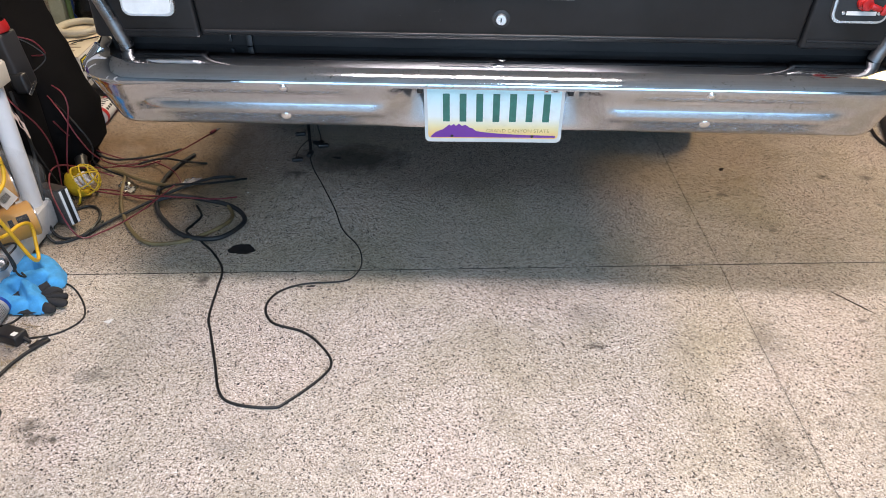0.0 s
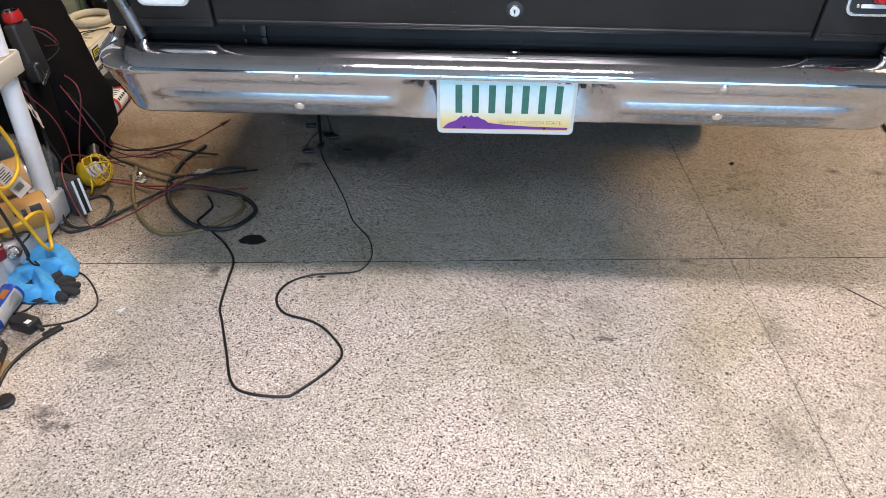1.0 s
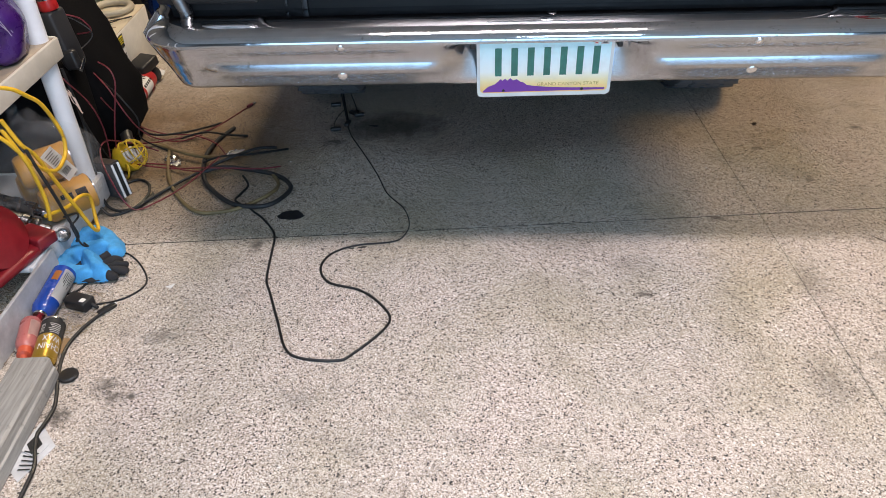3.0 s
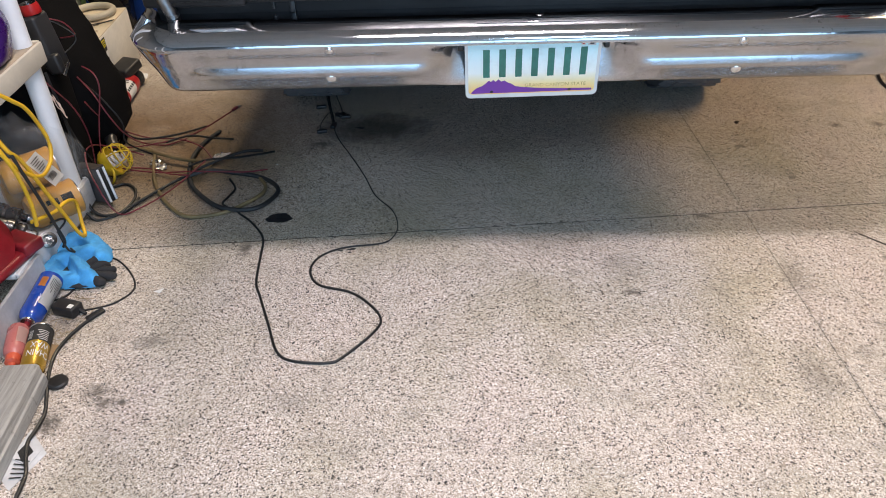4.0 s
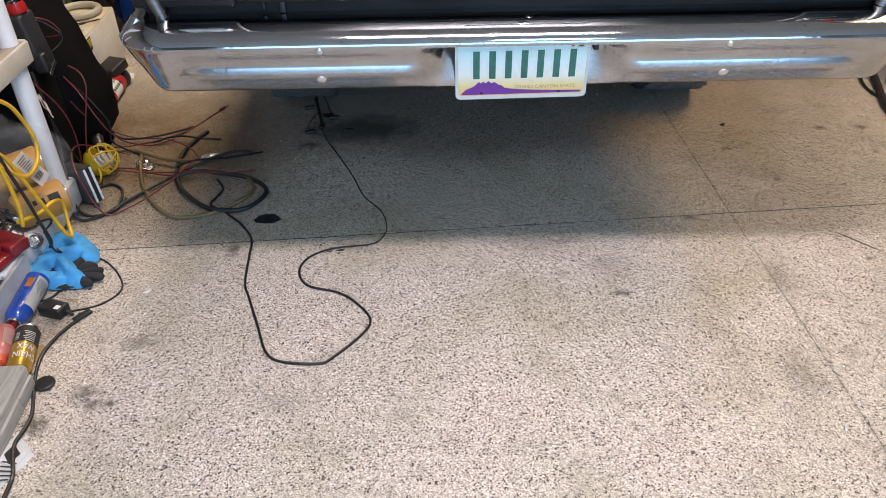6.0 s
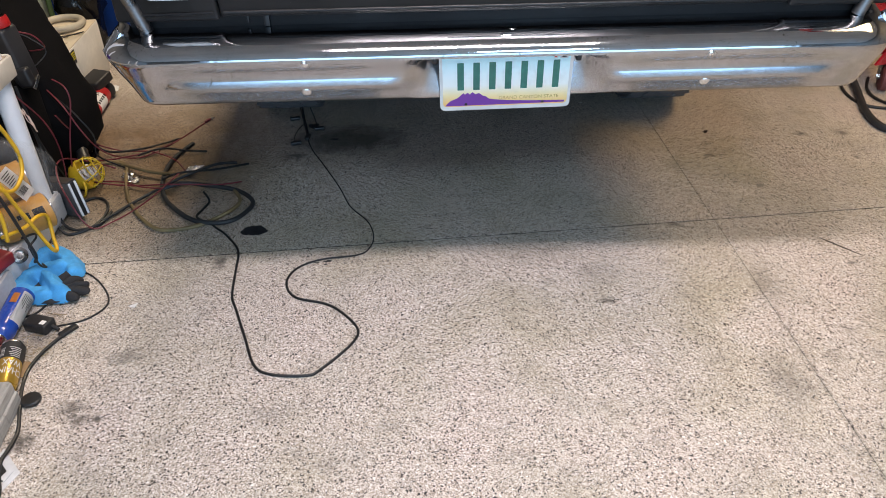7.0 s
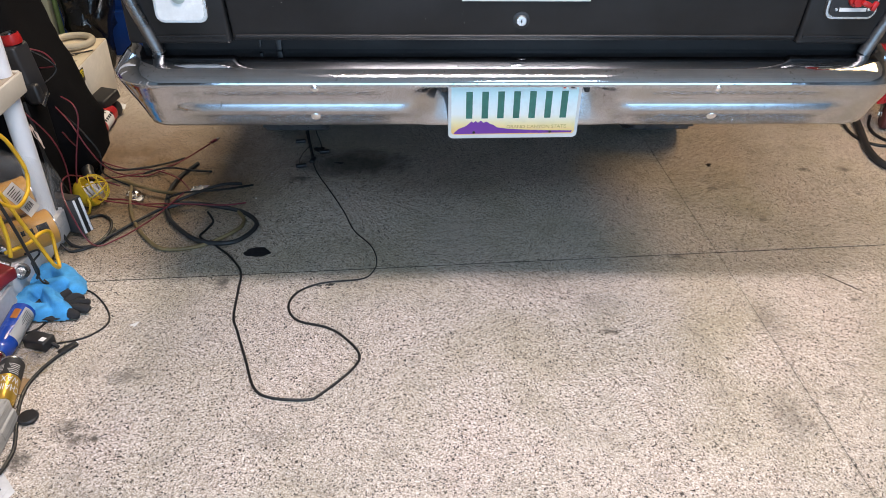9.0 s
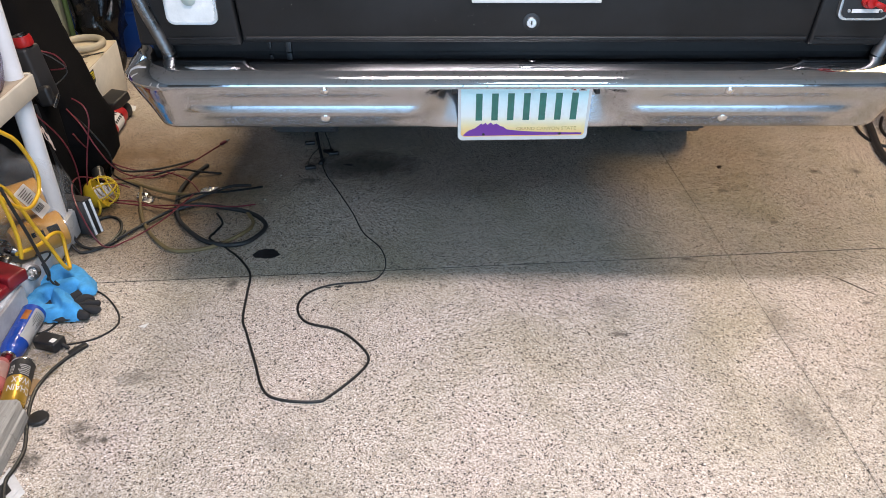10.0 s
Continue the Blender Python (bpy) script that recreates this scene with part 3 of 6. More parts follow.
def build_plate(car):
    up = Vector((0, -0.126, 0.992)).normalized()
    out = Vector((0, -0.992, -0.126)).normalized()
    m = Matrix(((1, 0, 0, 0.0), (0, -out.y, up.y, -0.0005), (0, -out.z, up.z, 0.513), (0, 0, 0, 1)))
    m = m @ Matrix.Rotation(radians(-0.7), 4, "Y") @ Matrix.Translation((0, 0, 0.0765))
    pl = part("license_plate", panel_poly(round_rect(0.305, 0.153, 0.012), m, 0.0018), WHITE, car, "colour-printed license plate with a desert sunset")
    lift = lambda d: m @ Matrix.Translation((0, -0.0018 - d, 0))
    part("printed_face", panel_poly(round_rect(0.291, 0.137, 0.009), lift(0) @ Matrix.Translation((0, 0, 0.0025)), 0.0006), PLATE, pl)
    # mountains along the lower edge
    ridge_line = [(-0.140, -0.062), (-0.128, -0.050), (-0.112, -0.043), (-0.104, -0.036), (-0.098, -0.030), (-0.094, -0.034), (-0.088, -0.029), (-0.083, -0.034),
                  (-0.076, -0.028), (-0.070, -0.034), (-0.062, -0.031), (-0.053, -0.038), (-0.046, -0.040), (-0.038, -0.047), (-0.020, -0.050), (0.010, -0.053), (0.060, -0.056), (0.140, -0.058)]
    part("mountain_print", panel_poly(ridge_line + [(0.139, -0.063), (-0.138, -0.064)], lift(0.0006), 0.0004), PURPLE, pl)
    for k in range(7):
        cx = -0.104 + k * 0.0365
        part("character_bar", panel_poly([(cx - 0.0075, -0.022), (cx + 0.0075, -0.022), (cx + 0.0075, 0.048), (cx - 0.0075, 0.048)], lift(0.0006), 0.0008), GREENINK, pl)
    bm = lettering("GRAND CANYON STATE", 0.0125)
    bmesh.ops.transform(bm, matrix=lift(0.0009) @ Matrix.Translation((0.055, 0, -0.046)) @ Matrix.Rotation(radians(90), 4, "X"), verts=bm.verts)
    part("slogan", bm, plain("ochre_ink", (0.62, 0.42, 0.14), 0.5), pl, smooth=False)
    for x in (-0.092, 0.088):
        part("plate_hole", lathe([(0.0035, 0), (0.0035, 0.0009)], lift(0.0006) @ Matrix.Translation((x, 0, -0.060)) @ Matrix.Rotation(radians(90), 4, "X"), 12), INK, pl)
    for x, w, ink in ((0.112, 0.010, WHITE), (0.131, 0.018, GREYWHITE)):
        part("sticker", panel_poly(round_rect(w, 0.012, 0.001, 1), lift(0.0006) @ Matrix.Translation((x, 0, 0.0575)), 0.0004), ink, pl)
        part("sticker_print", panel_poly(round_rect(w * 0.55, 0.006, 0.001, 1), lift(0.001) @ Matrix.Translation((x, 0, 0.0575)), 0.0003), INK if w > 0.012 else REDP, pl)


def build_tyre(car, x, y):
    r, w = 0.372, 0.255
    m = Matrix.Translation((x, y, r - 0.004)) @ Matrix.Rotation(radians(90), 4, "Y")
    prof = [(0.20, -w * 0.40), (0.24, -w * 0.48), (0.30, -w * 0.5), (0.345, -w * 0.48), (0.364, -w * 0.42), (0.368, -w * 0.2), (0.369, 0), (0.368, w * 0.2), (0.364, w * 0.42), (0.345, w * 0.48), (0.30, w * 0.5), (0.24, w * 0.48), (0.20, w * 0.40)]
    ty = part("tyre", lathe(prof, m, 56), RUBBER, car, "grey-black tyre with block tread")
    bm = bmesh.new()
    for k in range(44):
        a = 2 * math.pi * k / 44
        for j, off in ((-0.085, 0.0), (-0.029, 0.35), (0.029, 0.6), (0.085, 0.9)):
            aa = a + off * 2 * math.pi / 44
            mm = m @ Matrix.Rotation(aa, 4, "Z") @ Matrix.Translation((0.369, 0, j)) @ Matrix.Rotation(radians(18 if j > 0 else -18), 4, "X")
            box((0.006, 0.046, 0.050), mm, bm=bm)
    part("tread", bm, RUBBER, ty, smooth=False)
    part("rim", lathe([(0.03, -0.02), (0.12, -0.03), (0.17, 0.0), (0.20, -0.09), (0.205, -0.1), (0.205, 0.1), (0.19, 0.09), (0.05, 0.03)], m, 32), RIM, car)


def build_vehicle():
    car = thing("vehicle", (0, 1.6, 0), "black vintage off-road vehicle seen from behind, chrome bumper", "car")
    build_bumper(car)
    build_plate(car)
    # rear of the body: tailgate, sill, corner panels
    part("sill", span(-0.850, 0.850, 0.056, 0.12, 0.690, 0.745, 0.008), GAPBLACK, car)
    bm = span(-0.6345, 0.6345, 0.026, 0.085, 0.738, 1.02, 0.007, 3)
    for v in bm.verts:
        v.co.x += math.copysign(0.08 * max(0.0, v.co.z - 0.745), v.co.x)
    gate = part("tailgate", bm, PAINT, car, "satin black tailgate with a rolled lower edge")
    part("lower_roll", tube([(-0.626, 0.026, 0.749), (0.626, 0.026, 0.749)], 0.0045, 10, 1), PAINT, gate)
    lk = part("lock", lathe([(0.0125, 0), (0.0125, 0.006), (0.0105, 0.009), (0.001, 0.0092)], along((0.007, 0.0265, 0.785), (0.007, -0.2, 0.785)), 24), BRIGHT, gate, "chrome key lock")
    part("lock_seat", lathe([(0.019, 0), (0.019, 0.002), (0.0125, 0.004)], along((0.007, 0.0265, 0.785), (0.007, -0.2, 0.785)), 24), BLACKP, gate)
    part("keyhole", span(0.0055, 0.0085, 0.0168, 0.0176, 0.781, 0.789), INK, lk)
    part("nameplate", span(-0.126, 0.157, 0.0215, 0.0265, 0.827, 0.882, 0.002), WHITE, gate, "white enamel strip on the tailgate")
    for sx in (-1, 1):
        bm = span(min(sx * 0.6375, sx * 0.868), max(sx * 0.6375, sx * 0.868), 0.030, 0.30, 0.728, 1.02, 0.010, 3)
        for v in bm.verts:
            if abs(v.co.x) < 0.70:
                v.co.x += math.copysign(0.08 * max(0.0, v.co.z - 0.745), v.co.x)
        q = part("corner_panel", bm, PAINT, car)
        part("corner_crease", tube([(sx * 0.650, 0.030, 0.748), (sx * 0.80, 0.030, 0.746), (sx * 0.855, 0.04, 0.745)], 0.0035, 8, 3), PAINT, q)
        part("corner_rod", tube([(sx * 0.806, 0.036, 0.706), (sx * 0.8225, 0.033, 0.76), (sx * 0.847, 0.026, 0.84), (sx * 0.866, 0.024, 0.95)], 0.0148, 16, 4), STEEL, car, "worn steel corner tube")
        zc, xc = (0.832, -0.737) if sx < 0 else (0.842, 0.739)
        frame_m = Matrix.Translation((xc, 0.031, zc))
        bez = part("lamp_bezel", panel_poly(round_rect(0.113, 0.104, 0.018), frame_m, 0.010), BRIGHT, car, "bright lamp surround")
        if sx < 0:
            lens = part("reversing_lens", panel_poly(round_rect(0.101, 0.092, 0.014), frame_m @ Matrix.Translation((0, -0.009, 0)), 0.006), LENS, bez, "frosted white lamp lens")
            part("bulb", lathe([(0.004, 0.0), (0.016, 0.001), (0.013, 0.004), (0.002, 0.006)], along((xc, 0.0165, zc + 0.006), (xc, -1, zc + 0.006)), 20), plain("pale_bulb", (0.46, 0.52, 0.48), 0.3), bez)
        else:
            part("switch_plate", panel_poly(round_rect(0.101, 0.092, 0.014), frame_m @ Matrix.Translation((0, -0.010, 0)), 0.004), BLACKP, bez, "black switch plate")
            part("switch_print", span(xc - 0.030, xc + 0.030, 0.0155, 0.0168, zc - 0.034, zc - 0.026), WHITE, bez)
            for ox, oz in ((-0.036, -0.030), (0.036, -0.030)):
                part("screw", lathe([(0.004, 0), (0.003, 0.002)], along((xc + ox, 0.017, zc + oz), (xc + ox, -1, zc + oz)), 10), BRIGHT, bez)
            part("switch_body", lathe([(0.015, 0), (0.015, 0.008), (0.011, 0.012), (0.011, 0.020)], along((xc, 0.017, zc - 0.008), (xc, -1, zc - 0.008)), 20), REDP, bez)
            key = box((0.024, 0.010, 0.012), Matrix.Translation((xc + 0.012, -0.012, zc - 0.010)) @ Matrix.Rotation(radians(20), 4, "Y"), 0.004)
            box((0.012, 0.009, 0.022), Matrix.Translation((xc + 0.030, -0.012, zc - 0.014)) @ Matrix.Rotation(radians(20), 4, "Y"), 0.004, bm=key)
            part("switch_key", key, REDP, bez, "red cut-off switch key")
    # gap strip and little step in the sill
    part("gate_stop", span(-0.545, -0.532, 0.046, 0.058, 0.708, 0.736, 0.002), BLACKP, car)
    part("gate_stop", span(-0.585, -0.578, 0.050, 0.058, 0.716, 0.738, 0.002), BLACKP, car)
    # hard top and bonnet, so that the vehicle is whole
    bm = bmesh.new()
    lo = [(-0.80, 0.30), (0.80, 0.30), (0.80, 2.25), (-0.80, 2.25)]
    hi = [(-0.70, 0.42), (0.70, 0.42), (0.70, 1.95), (-0.70, 1.95)]
    a = [bm.verts.new((x, y, 1.0)) for x, y in lo]
    b2 = [bm.verts.new((x, y, 1.70)) for x, y in hi]
    bm.faces.new(a)
    bm.faces.new(b2)
    for k in range(4):
        bm.faces.new((a[k], a[(k + 1) % 4], b2[(k + 1) % 4], b2[k]))
    bmesh.ops.bevel(bm, geom=bm.edges[:], offset=0.04, segments=3, affect="EDGES", profile=0.5)
    top = part("hard_top", bm, PAINT, car, "black hard top")
    glass = plain("dark_glass", (0.01, 0.012, 0.014), 0.08, vary=0.05, relief=0)
    for sx in (-1, 1):
        for y0, y1 in ((0.55, 1.20), (1.28, 1.90)):
            m = Matrix.Translation((sx * 0.757, (y0 + y1) / 2, 1.36)) @ Matrix.Rotation(radians(-8.1 * sx), 4, "Y")
            part("side_window", box((0.012, y1 - y0, 0.42), m, 0.004), glass, top)
    part("rear_window", box((1.15, 0.012, 0.42), Matrix.Translation((0, 0.352, 1.36)) @ Matrix.Rotation(radians(-9.7), 4, "X"), 0.004), glass, top)
    part("windscreen", box((1.25, 0.012, 0.48), Matrix.Translation((0, 2.095, 1.38)) @ Matrix.Rotation(radians(23.2), 4, "X"), 0.004), glass, top)
    # tub, floor pan, frame and axle
    bm = span(-0.868, 0.868, 0.30, 3.55, 0.62, 1.02, 0.03, 3)
    part("tub", bm, PAINT, car)
    part("floor_pan", span(-0.84, 0.84, 0.10, 3.6, 0.60, 0.70, 0.01), UNDER, car)
    part("rear_crossmember", span(-0.60, 0.60, 0.05, 0.12, 0.575, 0.70, 0.006), UNDER, car)
    for sx in (-1, 1):
        part("frame_rail", span(sx * 0.42 - 0.03, sx * 0.42 + 0.03, 0.06, 3.4, 0.52, 0.61, 0.006), UNDER, car)
        for wy in (1.235, 3.35):
            build_tyre(car, sx * 0.70, wy)
    for wy in (1.235, 3.35):
        part("axle", tube([(-0.60, wy, 0.37), (0.60, wy, 0.37)], 0.045, 14, 1), UNDER, car)
    return car


build_vehicle()


# ---------------------------------------------------------------- cords on the floor
def cord(name, pts, r, material, label, category="cable", seg=8, steps=6, group="", taper=None):
    return single(name, tube(pts, r, seg, steps, taper=taper), material, label, category, group)


def build_cords():
    main = [(-0.688, 1.20, 0.25), (-0.678, 1.165, 0.03), (-0.639, 0.991), (-0.596, 0.811), (-0.534, 0.668), (-0.470, 0.518), (-0.427, 0.399), (-0.370, 0.314), (-0.348, 0.233), (-0.358, 0.172), (-0.391, 0.139), (-0.496, 0.122), (-0.560, 0.082), (-0.580, 0.018),
            (-0.548, -0.046), (-0.462, -0.079), (-0.406, -0.130), (-0.371, -0.191), (-0.391, -0.247), (-0.452, -0.322), (-0.485, -0.343), (-0.572, -0.335), (-0.617, -0.301),
            (-0.656, -0.201), (-0.698, -0.091), (-0.720, -0.031), (-0.731, 0.082), (-0.742, 0.179), (-0.790, 0.259), (-0.833, 0.305), (-0.852, 0.325, 0.004), (-0.866, 0.345, 0.002)]
    cord("extension_cord", on_floor(main, 0.0035), 0.0035, CABLE, taper=lambda u: 0.50 + 0.50 * smoothstep(0.26, 0.44, u), label="thin black extension cord snaking over the chip floor")
    th = thing("trailer_plug_lead", (-0.68, 1.0, 0), "thin black wiring lead with small plugs hanging under the vehicle", "cable")
    part("lead", tube([(-0.675, 1.20, 0.50), (-0.672, 1.17, 0.25), (-0.668, 1.12, 0.05), (-0.652, 1.04, 0.006), (-0.632, 0.95, 0.005), (-0.619, 0.880, 0.006)], 0.0042, 8), CABLE, th)
    part("lead", tube([(-0.655, 1.20, 0.50), (-0.650, 1.17, 0.22), (-0.640, 1.12, 0.04), (-0.612, 1.04, 0.005), (-0.600, 0.985, 0.005), (-0.598, 0.955, 0.006)], 0.0018, 6), CABLE, th)
    part("lead", tube([(-0.645, 0.985, 0.006), (-0.664, 0.93, 0.004), (-0.668, 0.87, 0.004), (-0.660, 0.832, 0.006)], 0.0014, 6), CABLE, th)
    for x, y, a in ((-0.607, 0.955, -40), (-0.583, 0.940, 12), (-0.656, 0.827, 12), (-0.619, 0.872, 80), (-0.684, 1.029, 8)):
        part("plug", box((0.038, 0.016, 0.012), Matrix.Translation((x, y, 0.007)) @ Matrix.Rotation(radians(a), 4, "Z"), 0.003), BLACKP, th)
    coil = [(-1.027, 0.856), (-1.062, 0.770), (-1.072, 0.680, 0.004), (-1.066, 0.600, 0.006), (-1.042, 0.505, 0.006), (-0.995, 0.425, 0.004), (-0.900, 0.335, 0.004), (-0.793, 0.323, 0.006), (-0.742, 0.412), (-0.758, 0.472),
            (-0.822, 0.525), (-0.921, 0.548, 0.006), (-0.99, 0.545, 0.016), (-1.045, 0.525, 0.010)]
    cord("coiled_hose", on_floor(coil, 0.0073), 0.0073, HOSE, "dark grey rubber hose looped on the floor", "hose", 10)
    flat = [(-1.192, 0.352), (-1.13, 0.448), (-1.06, 0.53, 0.006), (-0.98, 0.59, 0.02), (-0.90, 0.66, 0.018), (-0.84, 0.70)]
    cord("black_lead", on_floor(flat, 0.005, 0.004), 0.005, HOSE, "short stiff grey-black lead across the hose", "cable")
    tan = [(-0.815, 0.52), (-0.785, 0.455), (-0.80, 0.375, 0.012), (-0.887, 0.316), (-0.994, 0.297), (-1.075, 0.366), (-1.150, 0.486), (-1.198, 0.620), (-1.22, 0.70), (-1.26, 0.735), (-1.31, 0.725)]
    cord("tan_hose", on_floor(tan, 0.0062), 0.0062, TAN, "grubby tan rubber hose curving on the floor", "hose", 10)
    tan2 = [(-1.30, 0.745), (-1.24, 0.715), (-1.16, 0.655, 0.012), (-1.09, 0.625, 0.012), (-1.02, 0.60, 0.02)]
    cord("tan_hose", on_floor(tan2, 0.0062, 0.002), 0.0062, TAN, "short grubby tan hose under the red wires", "hose", 10)
    reds = [
        [(-1.024, 1.030), (-1.108, 0.866), (-1.180, 0.785, 0.01), (-1.232, 0.750, 0.015), (-1.30, 0.74, 0.01), (-1.36, 0.755, 0.012), (-1.372, 0.80, 0.10), (-1.365, 0.82, 0.2), (-1.372, 0.78, 0.27)],
        [(-0.985, 0.600, 0.03), (-1.05, 0.700, 0.025), (-1.16, 0.790, 0.012), (-1.26, 0.800, 0.012), (-1.345, 0.79, 0.05), (-1.350, 0.66, 0.17), (-1.352, 0.60, 0.25)],
        [(-0.80, 0.57, 0.006), (-0.86, 0.535, 0.018), (-0.95, 0.52, 0.03), (-1.05, 0.535, 0.024), (-1.16, 0.56, 0.008), (-1.25, 0.575, 0.01), (-1.29, 0.585, 0.012)],
        [(-1.00, 0.60, 0.036), (-1.03, 0.53, 0.030), (-1.08, 0.44, 0.016), (-1.15, 0.35, 0.008), (-1.215, 0.315, 0.01), (-1.270, 0.345, 0.11), (-1.318, 0.43, 0.145), (-1.338, 0.52, 0.135), (-1.325, 0.60, 0.09), (-1.29, 0.66, 0.04), (-1.25, 0.68, 0.01)],
        [(-1.04, 0.50, 0.03), (-1.12, 0.54, 0.014), (-1.20, 0.59, 0.006), (-1.27, 0.60, 0.006)],
    ]
    for k, p in enumerate(reds):
        cord("red_wire", on_floor(p, 0.0025), 0.0025, REDWIRE, "thin dull red wire in the tangle on the floor", "wire", 7, group="red wires")
    tip = thing("wire_terminal", (-1.02, 1.035, 0), "crimped copper terminal on a red wire end", "terminal")
    part("sleeve", lathe([(0.005, 0), (0.006, 0.005), (0.006, 0.02), (0.004, 0.028)], along((-1.026, 1.024, 0.0065), (-1.014, 1.045, 0.0065)), 10), REDWIRE, tip)
    part("tongue", box((0.012, 0.016, 0.002), Matrix.Translation((-1.008, 1.057, 0.0062)) @ Matrix.Rotation(radians(-30), 4, "Z"), 0.0005), STEEL, tip)
    blacks = [
        [(-1.09, 0.905), (-1.13, 0.86, 0.006), (-1.20, 0.80, 0.016), (-1.30, 0.78, 0.02), (-1.37, 0.80, 0.05)],
        [(-0.965, 0.80), (-1.03, 0.79, 0.010), (-1.12, 0.80, 0.016), (-1.20, 0.77, 0.008)],
        [(-0.80, 0.70), (-0.90, 0.63, 0.02), (-1.00, 0.59, 0.034), (-1.06, 0.575, 0.02)],
        [(-0.91, 0.50, 0.012), (-0.885, 0.46), (-0.895, 0.41), (-0.905, 0.37), (-0.87, 0.335)],
    ]
    for p in blacks:
        cord("black_wire", on_floor(p, 0.0038), 0.0038, CABLE, "black wire lying in the tangle", "wire", 7, group="black wires")
    loop = [(-1.30, 0.30, 0.02), (-1.27, 0.29), (-1.215, 0.325), (-1.195, 0.40), (-1.215, 0.47), (-1.26, 0.50), (-1.30, 0.47)]
    cord("inverter_lead", on_floor(loop, 0.0048), 0.0048, CABLE, "thick black lead curled round the inverter", "cable")
    cord("inverter_lead", [(-1.36, 0.43, 0.42), (-1.352, 0.43, 0.30), (-1.345, 0.42, 0.22), (-1.335, 0.38, 0.12), (-1.31, 0.325, 0.03), (-1.26, 0.30, 0.007), (-1.20, 0.33, 0.007), (-1.185, 0.40, 0.007)], 0.0046, CABLE, "thick black lead hanging down beside the inverter", "cable")
    # foil scraps in the tangle
    for x, y in ((-1.20, 0.62), (-1.17, 0.60), (-0.985, 0.63), (-0.965, 0.64), (1.57, 0.905)):
        bm = bmesh.new()
        bmesh.ops.create_grid(bm, x_segments=8, y_segments=8, size=0.017, matrix=Matrix.Translation((x, y, 0.022 if x > -1.1 else 0.008)))
        lumpy(bm, 0.007, 70)
        bmesh.ops.solidify(bm, geom=bm.faces[:], thickness=0.0008)
        single("foil_scrap", bm, BRIGHT, "crumpled shiny foil scrap", "scrap")
    # charger lead and the second cord
    lead = [(-1.20, 0.02, 0.004), (-1.211, 0.085), (-1.153, 0.095), (-1.085, 0.030), (-1.048, -0.045), (-1.082, -0.105), (-1.150, -0.131), (-1.175, -0.135, 0.01)]
    cord("charger_lead", on_floor(lead, 0.0025), 0.0025, CABLE, "thin black charger lead curving on the floor", "cable")
    cord("charger_lead", on_floor([(-1.205, -0.02), (-1.225, -0.075), (-1.255, -0.09), (-1.29, -0.08)], 0.003), 0.003, CABLE, "thin black lead under the glove", "cable")
    snake = [(-1.116, -0.163), (-1.134, -0.194), (-1.152, -0.242), (-1.159, -0.296), (-1.150, -0.352), (-1.130, -0.414), (-1.105, -0.485), (-1.101, -0.536, 0.004), (-1.104, -0.571, 0.004), (-1.089, -0.615, 0.004), (-1.073, -0.651, 0.004), (-1.067, -0.692, 0.004), (-1.068, -0.80), (-1.09, -0.92)]
    s = thing("flat_ended_cord", (-1.13, -0.3, 0), "black rubber cord with a flat moulded end", "cable")
    part("cord", tube(on_floor(snake, 0.0045), 0.0045, 8), CABLE, s)
    part("end", box((0.018, 0.050, 0.009), Matrix.Translation((-1.118, -0.163, 0.006)) @ Matrix.Rotation(radians(-38), 4, "Z"), 0.003), CABLE, s)
    part("socket", box((0.008, 0.004, 0.006), Matrix.Translation((-1.1025, -0.143, 0.006)) @ Matrix.Rotation(radians(-38), 4, "Z")), PAPER, s)


build_cords()


# ---------------------------------------------------------------- stains
def stain(x, y, rx, ry, seed, material=OIL, ragged=0.35, z=0.0):
    rnd = random.Random(seed)
    n = 28
    ph = [rnd.uniform(0, 6.28) for _ in range(4)]
    poly = []
    for k in range(n):
        a = 2 * math.pi * k / n
        q = 1 + ragged * (0.5 * math.sin(2 * a + ph[0]) + 0.35 * math.sin(3 * a + ph[1]) + 0.3 * math.sin(5 * a + ph[2]) + 0.25 * math.sin(9 * a + ph[3]))
        poly.append((x + rx * q * math.cos(a), y + ry * q * math.sin(a)))
    return single("oil_stain", slab_poly(poly, 0.0003 + z, 0.0009 + z), material, "small dark oil stain on the floor", "stain", "stains", smooth=False)


